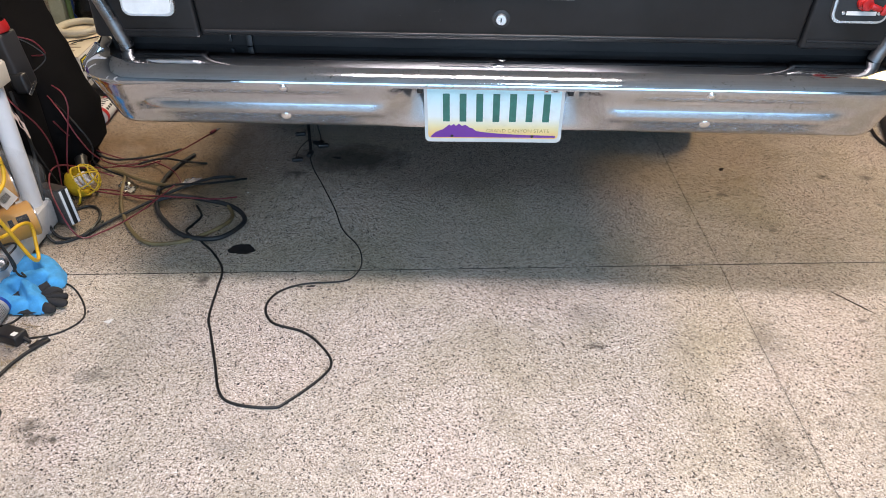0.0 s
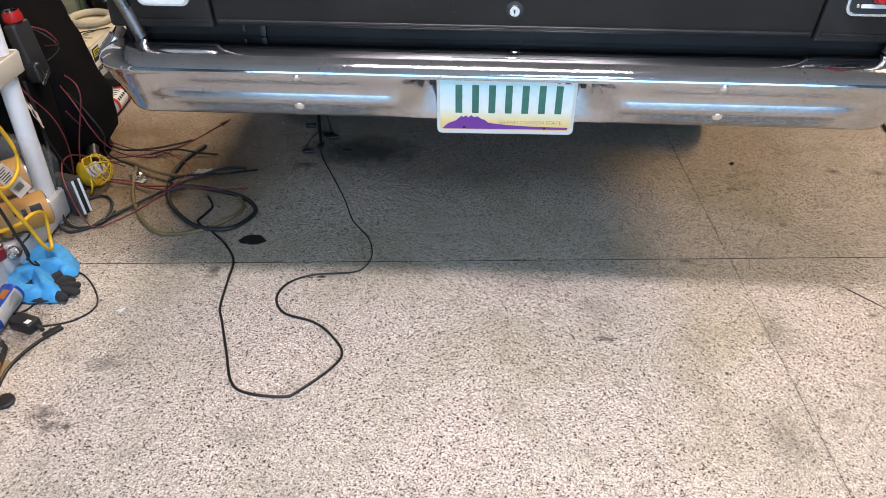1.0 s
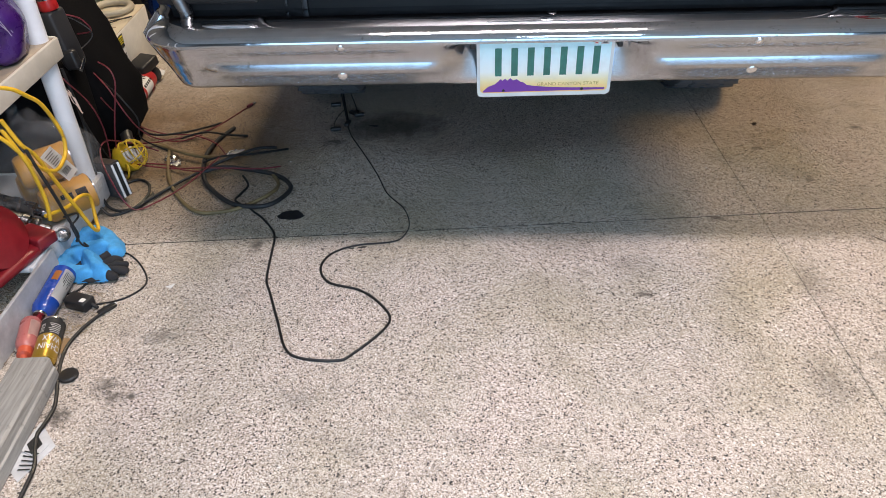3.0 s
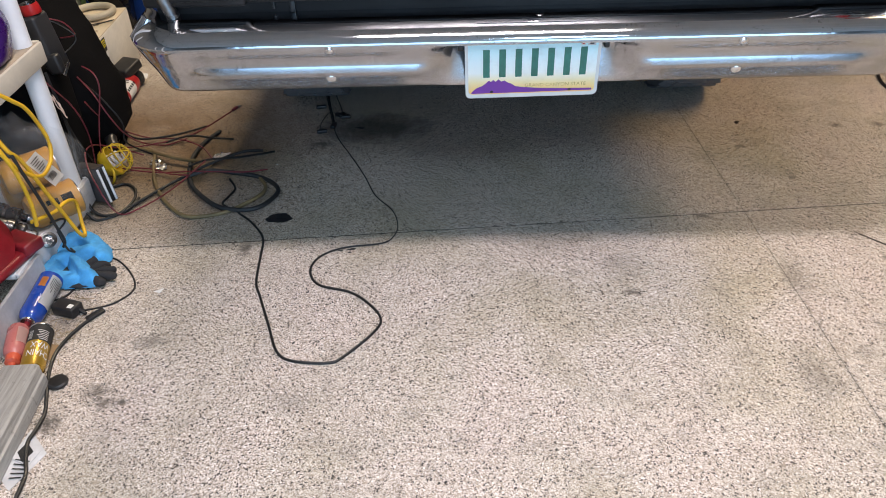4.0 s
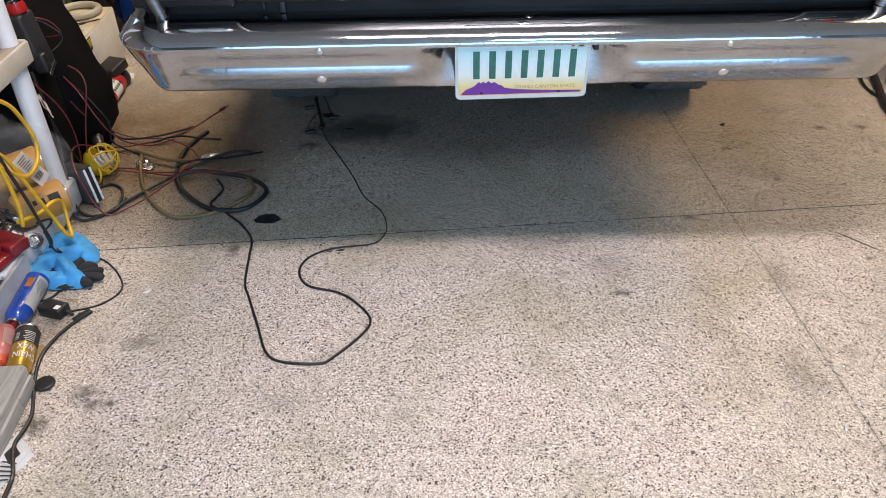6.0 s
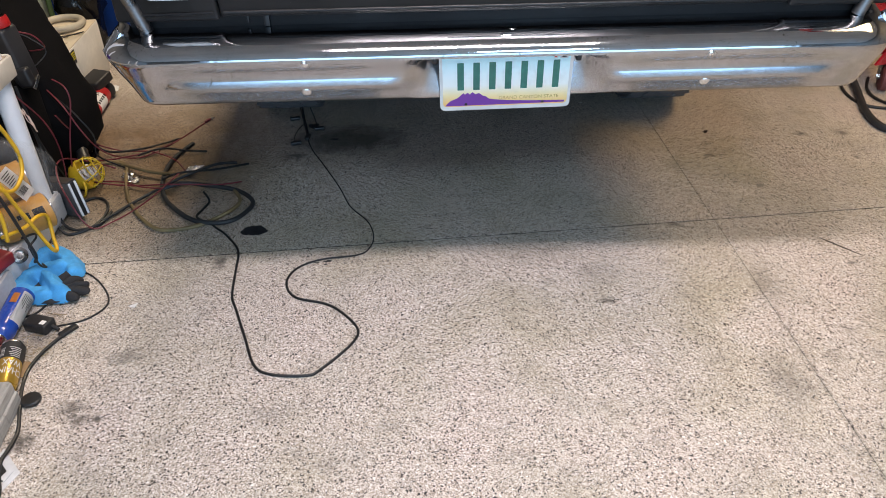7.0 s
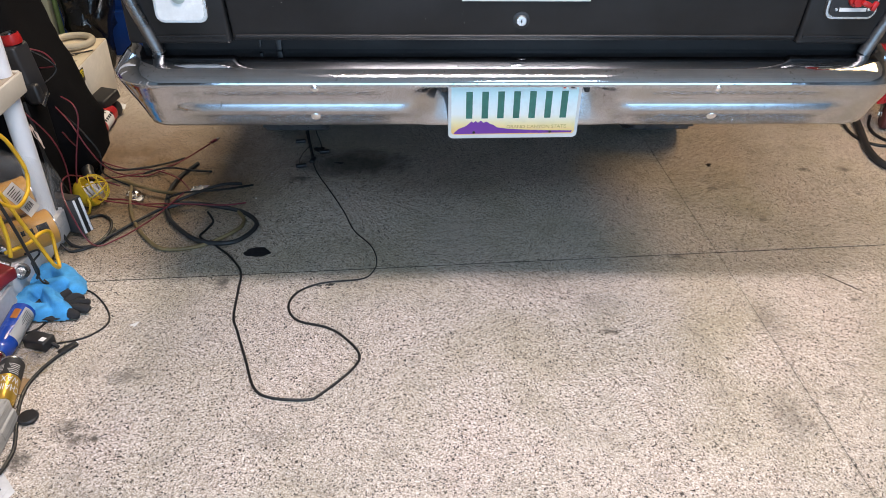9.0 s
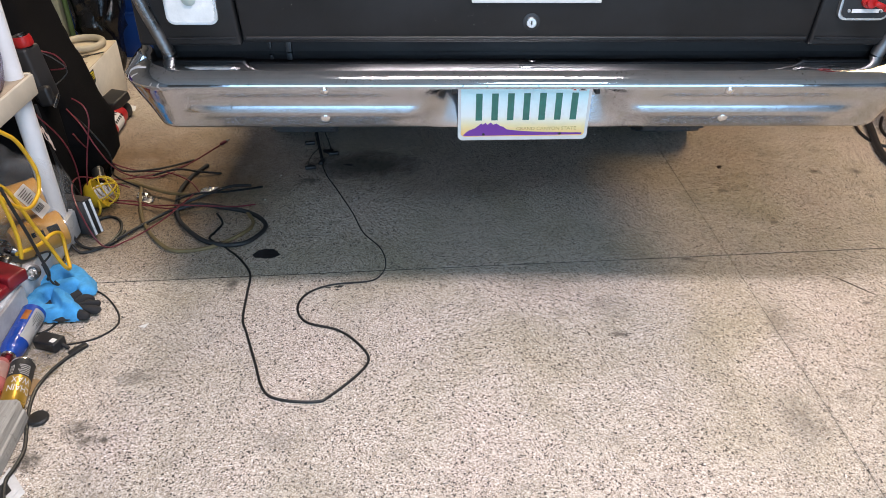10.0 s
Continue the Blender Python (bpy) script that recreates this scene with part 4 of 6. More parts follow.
def build_stains():
    stain(-0.718, 0.276, 0.036, 0.028, 3, OIL, 0.18)
    for k, (x, y, rx, ry) in enumerate([(-0.48, 0.107, 0.012, 0.0045), (-0.51, 0.102, 0.006, 0.004), (-0.485, 0.092, 0.005, 0.003), (0.84, 0.835, 0.010, 0.010), (-0.60, 0.98, 0.016, 0.010), (-0.52, 0.86, 0.013, 0.009)]):
        stain(x, y, rx, ry, 20 + k, OIL, 0.6)
    for k, (x0, y0, x1, y1, w) in enumerate(((0.96, 0.145, 1.05, 0.045, 0.0022),)):
        dx, dy = y1 - y0, x0 - x1
        q = w / math.hypot(dx, dy)
        n = 10
        rnd = random.Random(k)
        mid = [(x0 + (x1 - x0) * i / n + rnd.uniform(-1, 1) * 0.003, y0 + (y1 - y0) * i / n + rnd.uniform(-1, 1) * 0.003, math.sin(math.pi * i / n) * rnd.uniform(0.3, 1.0)) for i in range(n + 1)]
        poly = [(x + dx * q * t * 0.5, y + dy * q * t * 0.5) for x, y, t in mid] + [(x - dx * q * t * 0.5 - 0.0004, y - dy * q * t * 0.5 - 0.0004) for x, y, t in reversed(mid)]
        single("scuff_mark", slab_poly(poly, 0.0003, 0.0008), OILSOFT, "thin dark scuff scratched into the floor", "scuff", "scuffs", smooth=False)
    # pale crumbs that show under the vehicle
    rnd = random.Random(5)
    for k in range(16):
        x, y = rnd.uniform(-0.8, 0.75), rnd.uniform(0.45, 1.15)
        single("crumb", lumpy(box((0.005, 0.004, 0.003), Matrix.Translation((x, y, 0.0015)), 0.0008, 1), 0.0008, 300), PAPER, "tiny pale crumb of grit on the floor", "crumb", "crumbs")
    single("leaf_scrap", lumpy(slab_poly([(-0.996, -0.068), (-0.972, -0.055), (-0.978, -0.075)], 0.0005, 0.002), 0.0006, 80), PAPER, "small pale scrap on the floor", "scrap")
    single("card_scrap", lumpy(slab_poly([(-1.194, -0.267), (-1.160, -0.273), (-1.166, -0.323), (-1.194, -0.325)], 0.0005, 0.002), 0.0004, 60), plain("brown_card", (0.34, 0.22, 0.11), 0.8), "scrap of brown cardboard beside the gold can", "scrap", smooth=False)
    single("rubber_disc", lathe([(0.004, 0.0), (0.021, 0.0), (0.023, 0.003), (0.023, 0.008), (0.020, 0.011), (0.003, 0.012)], Matrix.Translation((-1.118, -0.402, 0.0005)), 24), BLACKP, "round black rubber furniture foot on the floor", "rubber foot")


build_stains()


def build_straw():
    """Dry grass blown in between the cans and under the shelf edge."""
    rnd = random.Random(21)
    bm = bmesh.new()
    for k in range(260):
        x, y = rnd.gauss(-1.33, 0.09), rnd.uniform(-0.46, -0.08)
        if k % 3 == 0:
            x, y = rnd.gauss(-1.205, 0.03), rnd.uniform(-0.36, -0.08)
        box((rnd.uniform(0.012, 0.034), 0.0011, 0.0009), Matrix.Translation((x, y, rnd.uniform(0.001, 0.004))) @ Matrix.Rotation(rnd.uniform(0, 3.14), 4, "Z") @ Matrix.Rotation(rnd.uniform(-0.05, 0.05), 4, "Y"), bm=bm)
    single("dry_straw", bm, plain("dry_straw", (0.36, 0.27, 0.15), 0.8, vary=0.5, coarse=40), "loose dry straw and dirt scattered round the cans", "straw", kind="stuff", smooth=False)


build_straw()


# ---------------------------------------------------------------- shelf and what stands on it
def build_shelf():
    th = thing("shelving_unit", (-1.55, -0.2, 0), "cream plastic shelving unit with round white legs", "shelf")
    for z0, z1, mat_top, rim in ((0.478, 0.534, CREAM, "shelf"), (0.02, 0.098, GREYWHITE, "shelf")):
        front = -0.80 if z0 > 0.3 else -0.11
        bm = span(-1.78, -1.318, front, 0.372, z1 - 0.016, z1, 0.004)
        deck = part("shelf", bm, plain("dusty_deck", (0.36, 0.30, 0.23), 0.7, vary=0.35) if z0 > 0.3 else GREYWHITE, th)
        bm = span(-1.318, -1.308, front, 0.372, z0, z1 + 0.002, 0.003)
        span(-1.78, -1.318, 0.372, 0.382, z0, z1 + 0.002, 0.003, bm=bm)
        part("shelf_rim", bm, mat_top, deck, "pale moulded shelf edge")
    for x, y in ((-1.350, 0.345), (-1.75, 0.345), (-1.350, -0.77), (-1.75, -0.77)):
        prof = [(0.031, 0), (0.031, 0.02), (0.0265, 0.022), (0.0265, 0.48), (0.0265, 0.90), (0.0265, 1.20)]
        part("leg", lathe(prof, Matrix.Translation((x, y, 0)), 24), PVC, th, "white plastic tube leg")


def build_purple_bag():
    bm = bmesh.new()
    bmesh.ops.create_icosphere(bm, subdivisions=4, radius=1, matrix=Matrix.Translation((-1.388, 0.215, 0.615)) @ Matrix.Diagonal((0.085, 0.095, 0.105, 1)))
    for v in bm.verts:
        if v.co.z < 0.538:
            v.co.z = 0.538
    lumpy(bm, 0.016, 16, 3)
    for v in bm.verts:
        v.co.z = max(v.co.z, 0.536)
    th = thing("purple_bag", (-1.388, 0.215, 0.536), "shiny purple plastic bag slumped on the shelf", "bag")
    part("bag", bm, PURPLEBAG, th)
    bm = bmesh.new()
    rnd = random.Random(9)
    for k in range(9):
        y = 0.150 + 0.010 * k
        z = 0.66 - 0.004 * k
        tube([(-1.318 - rnd.uniform(0, 0.01), y, z), (-1.311, y + 0.012, z - rnd.uniform(0.02, 0.045))], 0.0012, 5, 1, bm=bm)
    part("print_bars", bm, plain("grey_print", (0.35, 0.30, 0.42), 0.5), th)


def filter_can(p0, p1, r):
    th = thing("oil_filter", (Vector(p0) + Vector(p1)) / 2 - Vector((0, 0, r)), "tan painted oil filter lying in a clear bag", "oil filter", "oil filters")
    ln = (Vector(p1) - Vector(p0)).length
    m = along(p0, p1)
    part("can", lathe([(r * 0.3, 0), (r * 0.82, 0.003), (r * 0.97, 0.012), (r, 0.022), (r, ln - 0.012), (r * 1.03, ln - 0.008), (r * 1.03, ln), (r * 0.4, ln + 0.001)], m, 36), FILTER, th)
    part("base_plate", lathe([(r * 0.93, ln), (r * 0.93, ln + 0.004), (r * 0.35, ln + 0.004), (r * 0.35, ln - 0.004)], m, 30), STEEL, th)
    return th, m, ln


def build_filters():
    a, m, ln = filter_can((-1.360, 0.100, 0.148), (-1.262, 0.195, 0.150), 0.049)
    # plain dark marks printed along the side
    open_side = m.inverted().to_3x3() @ Vector((0.70, -0.95, 0.90))
    turn = math.atan2(open_side.x, -open_side.y)
    bm = bmesh.new()
    for u0, u1, w0, w1 in ((0.088, 0.118, turn - 0.15, turn + 0.40), (0.066, 0.078, turn - 0.10, turn + 0.30), (0.046, 0.056, turn - 0.12, turn + 0.15)):
        n = 8
        rows = []
        for u in (u0, u1):
            rows.append([bm.verts.new(Vector(m @ Vector((0.0497 * math.sin(w), -0.0497 * math.cos(w), u)))) for w in [w0 + (w1 - w0) * k / n for k in range(n + 1)]])
        for k in range(n):
            bm.faces.new((rows[0][k], rows[0][k + 1], rows[1][k + 1], rows[1][k]))
    bmesh.ops.solidify(bm, geom=bm.faces[:], thickness=0.0006)
    part("printed_marks", bm, INK, a)
    filter_can((-1.465, 0.185, 0.148), (-1.360, 0.270, 0.150), 0.049)
    filter_can((-1.425, 0.145, 0.230), (-1.318, 0.235, 0.233), 0.049)
    bm = bmesh.new()
    bmesh.ops.create_icosphere(bm, subdivisions=4, radius=1, matrix=Matrix.Translation((-1.362, 0.185, 0.215)) @ Matrix.Rotation(radians(38), 4, "Z") @ Matrix.Diagonal((0.155, 0.125, 0.130, 1)))
    lumpy(bm, 0.022, 13, 1)
    for v in bm.verts:
        v.co.z = max(v.co.z, 0.101)
        v.co.x = max(v.co.x, -1.56)
        if v.co.z > 0.30:
            w = (v.co.z - 0.30) * 0.9
            v.co.x += (-1.40 - v.co.x) * min(0.7, w * 4)
            v.co.z += w * 1.2
    th = thing("clear_bag", (-1.37, 0.18, 0.1), "clear crinkled plastic bag round the oil filters", "bag")
    part("film", bm, FILM, th)
    bm = tube([(-1.395, 0.185, 0.37), (-1.40, 0.19, 0.41), (-1.405, 0.185, 0.45), (-1.42, 0.18, 0.475)], 0.018, 12, 5, taper=lambda u: 1.2 - 1.3 * u + 1.1 * u * u)
    part("twisted_neck", lumpy(bm, 0.006, 50), FILM, th)
    # paper label on the bag
    lab = thing("paper_label", (-1.25, 0.07, 0.26), "white printed paper label on the bag", "label")
    o, u, v = Vector((-1.252, 0.010, 0.360)), Vector((-0.006, 0.058, -0.004)), Vector((0.028, 0.040, -0.094))
    nrm = u.cross(v).normalized()
    if nrm.x < 0:
        nrm = -nrm
    def quad(a0, a1, b0, b1, off):
        bm = bmesh.new()
        vs = [bm.verts.new(o + u * p + v * q + nrm * off) for p, q in ((a0, b0), (a1, b0), (a1, b1), (a0, b1))]
        bm.faces.new(vs)
        bmesh.ops.solidify(bm, geom=bm.faces[:], thickness=0.0005)
        return bm
    part("sheet", quad(-0.05, 1.15, 0, 1, 0.0), PAPER, lab, smooth=False)
    for k in range(7):
        part("text_bar", quad(0.12, 0.95 - 0.12 * (k % 3), 0.10 + k * 0.065, 0.125 + k * 0.065, 0.0008), INK, lab, smooth=False)
    for k in range(9):
        part("code_bar", quad(0.15 + k * 0.08, 0.18 + k * 0.08 + 0.012 * (k % 3), 0.66, 0.84, 0.0008), INK, lab, smooth=False)


def build_yellow_cord():
    pts = [(-1.30, -0.14, 0.545), (-1.262, -0.08, 0.58), (-1.235, -0.034, 0.565), (-1.225, 0.010, 0.525), (-1.222, 0.048, 0.484), (-1.220, 0.082, 0.400), (-1.220, 0.080, 0.355), (-1.220, 0.053, 0.330), (-1.218, -0.008, 0.330), (-1.222, -0.074, 0.388), (-1.235, -0.115, 0.470), (-1.27, -0.15, 0.535)]
    th = thing("yellow_cord", (-1.25, 0.0, 0.1), "thick yellow extension cord looped over the shelf edge", "cable")
    part("cord", tube(pts, 0.0051, 10), YELLOW, th)
    part("cord", tube([(-1.235, -0.105, 0.52), (-1.222, -0.09, 0.45), (-1.220, -0.055, 0.40), (-1.218, -0.010, 0.285), (-1.214, 0.024, 0.194), (-1.205, 0.045, 0.120), (-1.215, 0.085, 0.085), (-1.235, 0.125, 0.10), (-1.240, 0.140, 0.16), (-1.245, 0.10, 0.185), (-1.250, 0.041, 0.191), (-1.27, -0.034, 0.211)], 0.0051, 10), YELLOW, th)
    part("cord", tube([(-1.24, -0.11, 0.50), (-1.228, -0.10, 0.44), (-1.224, -0.085, 0.38), (-1.235, -0.06, 0.28), (-1.25, -0.05, 0.21)], 0.0051, 10), YELLOW, th)
    cord("black_lead", [(-1.25, -0.13, 0.53), (-1.226, -0.09, 0.47), (-1.216, -0.075, 0.38), (-1.212, -0.055, 0.29), (-1.215, -0.03, 0.20), (-1.225, 0.0, 0.13), (-1.24, 0.01, 0.10)], 0.0042, CABLE, "black lead hanging beside the yellow cord", "cable")
    bm = tube([(-1.225, -0.03, 0.205), (-1.215, 0.01, 0.19), (-1.225, 0.03, 0.165), (-1.24, 0.01, 0.15), (-1.225, -0.01, 0.16)], 0.0028, 7)
    tube([(-1.24, 0.01, 0.15), (-1.226, 0.0, 0.10), (-1.222, 0.02, 0.075), (-1.236, 0.03, 0.08)], 0.0028, 7, bm=bm)
    single("twisted_lead", bm, CABLE, "knotted black lead end", "cable")


def build_jack():
    th = thing("red_tool", (-1.46, -0.06, 0.1), "dark red air tool with two steel couplings on the bottom shelf", "tool")
    m = Matrix.Translation((-1.405, -0.095, 0.178)) @ Matrix.Rotation(radians(-12), 4, "Z")
    part("housing", lathe([(0.02, -0.055), (0.07, -0.055), (0.088, -0.045), (0.092, 0.0), (0.086, 0.04), (0.05, 0.052), (0.01, 0.054)], m @ Matrix.Rotation(radians(62), 4, "Y"), 32), REDPAINT, th)
    part("foot", box((0.18, 0.20, 0.028), Matrix.Translation((-1.408, -0.085, 0.113)) @ Matrix.Rotation(radians(-14), 4, "Z"), 0.012, 3), REDPAINT, th)
    part("arm", box((0.10, 0.060, 0.035), Matrix.Translation((-1.335, -0.010, 0.130)) @ Matrix.Rotation(radians(-24), 4, "Z"), 0.008, 3), REDPAINT, th)
    for p0, p1 in (((-1.50, 0.095, 0.19), (-1.335, 0.085, 0.135)), ((-1.44, 0.045, 0.165), (-1.325, 0.048, 0.110))):
        ln = (Vector(p1) - Vector(p0)).length
        k = ln / 0.16
        prof = [(0.020, 0), (0.020, 0.06 * k), (0.024, 0.065 * k), (0.024, 0.085 * k), (0.018, 0.09 * k), (0.022, 0.10 * k), (0.022, 0.118 * k), (0.012, 0.124 * k), (0.012, 0.14 * k), (0.015, 0.143 * k), (0.012, 0.158 * k), (0.006, 0.16 * k)]
        part("coupling", lathe(prof, along(p0, p1), 24), STEEL, th, "greasy steel coupling")
    part("sight_ring", lathe([(0.022, 0), (0.022, 0.012), (0.014, 0.014), (0.013, 0.004), (0.001, 0.004)], along((-1.305, 0.055, 0.09), (-1.28, 0.03, 0.12)), 24), STEEL, th)


build_shelf()
build_purple_bag()
build_filters()
build_yellow_cord()
build_jack()


# ---------------------------------------------------------------- heap on the floor beside the shelf
def build_towel():
    """A thin cloth dropped over its own folds: (line, half width, height) each."""
    folds = [
        ([(-1.299, -0.005), (-1.291, 0.043), (-1.267, 0.068), (-1.223, 0.086)], 0.026, 0.040),
        ([(-1.299, -0.008), (-1.254, -0.027), (-1.218, -0.025), (-1.187, -0.018)], 0.028, 0.028),
        ([(-1.239, 0.032), (-1.21, -0.002), (-1.18, -0.027)], 0.016, 0.047),
        ([(-1.318, 0.097), (-1.308, 0.139), (-1.286, 0.166), (-1.248, 0.153), (-1.204, 0.107), (-1.186, 0.075)], 0.022, 0.030),
    ]
    lines = [([Vector((x, y, 0)) for x, y, _ in smooth_line([(x, y, 0) for x, y in pts], 8)], w, h) for pts, w, h in folds]
    xs = [p.x for ln, _, _ in lines for p in ln]
    ys = [p.y for ln, _, _ in lines for p in ln]
    step, pad = 0.0022, 0.05
    nx, ny = int((max(xs) - min(xs) + 2 * pad) / step), int((max(ys) - min(ys) + 2 * pad) / step)
    z = np.zeros((nx, ny))
    for i in range(nx):
        for j in range(ny):
            p = Vector((min(xs) - pad + i * step, min(ys) - pad + j * step, 0))
            wob = p + 0.006 * noise.noise_vector(p * 30)
            near, top = 1.0, 0.0
            for ln, w, h in lines:
                d = min((wob - q).length for q in ln)
                near = min(near, d)
                if d < w:
                    top = max(top, h * (1 - (d / w) ** 4) ** 0.5)
            edge = 0.031 + 0.004 * noise.noise(p * 16 + Vector((4, 0, 0)))
            base = 0.030 * max(0.0, 1 - (near / edge) ** 6) if near < edge else 0.0
            crease = abs(noise.noise(p * 34 + Vector((9, 2, 0)))) * 0.006 + abs(noise.noise(p * 80)) * 0.0010
            if near < edge:
                z[i, j] = max(base, top) * max(0.0, 1 - (near / edge) ** 4) + 0.006 + crease * min(1, max(base, top) / 0.02)
    for _ in range(2):
        soft = z.copy()
        soft[1:-1, 1:-1] = (z[1:-1, 1:-1] * 2 + z[2:, 1:-1] + z[:-2, 1:-1] + z[1:-1, 2:] + z[1:-1, :-2]) / 6
        z = np.where(z > 0, np.maximum(soft, 0.006), 0)
    bm = bmesh.new()
    vs = {(i, j): bm.verts.new((min(xs) - pad + i * step, min(ys) - pad + j * step, z[i, j])) for i in range(nx) for j in range(ny) if z[i, j] > 0}
    for i, j in vs:
        quad = [(i, j), (i + 1, j), (i + 1, j + 1), (i, j + 1)]
        if all(q in vs for q in quad):
            bm.faces.new([vs[q] for q in quad])
    bmesh.ops.delete(bm, geom=[v for v in bm.verts if not v.link_faces], context="VERTS")
    bmesh.ops.solidify(bm, geom=bm.faces[:], thickness=0.0007)
    single("shop_towel", bm, BLUECLOTH, "crumpled bright blue paper shop towel lying on a glove", "towel")


def build_glove():
    bm = bmesh.new()
    bmesh.ops.create_icosphere(bm, subdivisions=4, radius=1, matrix=Matrix.Translation((-1.225, -0.005, 0.011)) @ Matrix.Rotation(radians(-20), 4, "Z") @ Matrix.Diagonal((0.075, 0.052, 0.011, 1)))
    for k, (dx, dy, ln) in enumerate(((0.070, -0.022, 0.05), (0.082, -0.002, 0.06), (0.078, 0.020, 0.055), (0.058, 0.040, 0.045), (0.02, 0.062, 0.04))):
        p0 = Vector((-1.225 + dx * 0.55, -0.012 + dy * 0.7, 0.010))
        d = Vector((dx, dy, 0)).normalized() if k < 4 else Vector((0.6, 0.8, 0))
        tube([p0, p0 + d * ln * 0.6 + Vector((0, 0, 0.008)), p0 + d * ln * 1.1 + Vector((0, 0, 0.001))], 0.0125, 10, 5, bm=bm, taper=lambda u: math.sqrt(max(0.06, 1 - (u * 0.97) ** 6)))
    lumpy(bm, 0.005, 45, 2)
    for v in bm.verts:
        v.co.z = max(0.0008, v.co.z)
    single("work_glove", bm, plain("glove_knit", (0.022, 0.022, 0.024), 0.85, vary=0.4, coarse=25, fine=380, relief=0.5), "black knitted work glove under the towel", "glove")


def bent_text(text, size, r, m, angle, along_z, flip, material, parent, name="lettering", squeeze=1.0):
    """Letters wrapped round a can of radius r; m: frame with the can's axis as z."""
    bm = lettering(text, size)
    bmesh.ops.subdivide_edges(bm, edges=bm.edges[:], cuts=1)
    for v in bm.verts:
        x, y = (-v.co.x * squeeze, -v.co.y) if flip else (v.co.x * squeeze, v.co.y)
        a = angle + x / r
        v.co = m @ Vector((r * math.cos(a), r * math.sin(a), along_z + y))
    return part(name, bm, material, parent, smooth=False)


def can_sector(r, m, z0, z1, a0, a1, n=14):
    bm = bmesh.new()
    rows = [[bm.verts.new(m @ Vector((r * math.cos(a0 + (a1 - a0) * k / n), r * math.sin(a0 + (a1 - a0) * k / n), z))) for k in range(n + 1)] for z in (z0, z1)]
    for k in range(n):
        bm.faces.new((rows[0][k], rows[0][k + 1], rows[1][k + 1], rows[1][k]))
    bmesh.ops.solidify(bm, geom=bm.faces[:], thickness=0.0005)
    return bm


def build_cans():
    # blue can, lying, nozzle towards the open door
    r = 0.030
    p0, p1 = Vector((-1.268, -0.054, r + 0.008)), Vector((-1.262, -0.215, r + 0.001))
    m = along(p0, p1)
    th = thing("spray_can", (-1.26, -0.12, 0), "blue and white aerosol can lying on its side", "spray can", "spray cans")
    part("body", lathe([(0.026, 0.006), (0.028, 0.001), (r * 1.02, 0.0), (r * 1.02, 0.004), (r, 0.006), (r, 0.128)], m, 36), BLUECAN, th)
    part("shoulder", lathe([(r, 0.128), (r * 1.0, 0.134), (r * 0.92, 0.146), (r * 0.75, 0.156), (r * 0.5, 0.162)], m, 36), BLUECAN, th)
    part("valve_cup", lathe([(0.0165, 0.160), (0.0175, 0.163), (0.0165, 0.167), (0.012, 0.166), (0.006, 0.164)], m, 24), BRIGHT, th, "bright crimped valve cup")
    part("nozzle", lathe([(0.005, 0.164), (0.0075, 0.168), (0.0075, 0.186), (0.004, 0.190)], m, 16), REDPAINT, th, "dark red spray nozzle")
    up = math.atan2((m.inverted().to_3x3() @ Vector((0.60, -0.10, 1))).y, (m.inverted().to_3x3() @ Vector((0.60, -0.10, 1))).x)
    side = 1 if (m.to_3x3() @ Vector((math.cos(up + 0.5), math.sin(up + 0.5), 0))).x > (m.to_3x3() @ Vector((math.cos(up - 0.5), math.sin(up - 0.5), 0))).x else -1
    part("label", can_sector(r + 0.0004, m, 0.010, 0.118, up + side * 0.05, up + side * 1.9), PAPER, th, "white label wrapped round the can")
    part("orange_patch", can_sector(r + 0.0004, m, 0.022, 0.058, up - side * 0.65, up - side * 0.10), ORANGE, th)
    for k in range(7):
        part("text_bar", can_sector(r + 0.0011, m, 0.020, 0.020 + 0.03 + 0.01 * (k % 3), up + side * (0.25 + 0.14 * k), up + side * (0.30 + 0.14 * k), 3), INK, th)
    # gold and black can
    r = 0.0275
    p0, p1 = Vector((-1.213, -0.249, r + 0.001)), Vector((-1.176, -0.400, r + 0.001))
    m = along(p0, p1)
    th = thing("spray_can", (-1.19, -0.3, 0), "black and gold aerosol can of chain wax lying on the floor", "spray can", "spray cans")
    part("body", lathe([(0.026, 0.006), (0.028, 0.001), (r * 1.02, 0.0), (r * 1.02, 0.004), (r, 0.006), (r, 0.062)], m, 36), INK, th, "black upper half of the can")
    part("lower_body", lathe([(r, 0.062), (r, 0.138), (r * 0.9, 0.147), (r * 0.5, 0.154)], m, 36), GOLD, th, "gold lower half of the can")
    part("rim", lathe([(r * 1.03, -0.001), (r * 1.06, 0.002), (r * 1.03, 0.005), (r * 0.94, 0.002)], m, 36), BRIGHT, th)
    w = m.inverted().to_3x3() @ Vector((0.80, 0.0, 1))
    up = math.atan2(w.y, w.x)
    bent_text("WAX", 0.029, r + 0.0009, m, up + 0.02, 0.078, False, PAPER, th, squeeze=0.62)
    bent_text("CHAIN", 0.029, r + 0.0009, m, up + 0.02, 0.106, False, PAPER, th, squeeze=0.62)
    for k in range(6):
        part("text_bar", can_sector(r + 0.0009, m, 0.026 + 0.006 * k, 0.0285 + 0.006 * k, up - 0.45, up + 0.5 - 0.1 * (k % 3), 8), PAPER, th)
    for k in range(4):
        part("text_bar", can_sector(r + 0.0009, m, 0.026, 0.056, up + 0.85 + 0.1 * k, up + 0.89 + 0.1 * k, 3), PAPER, th)


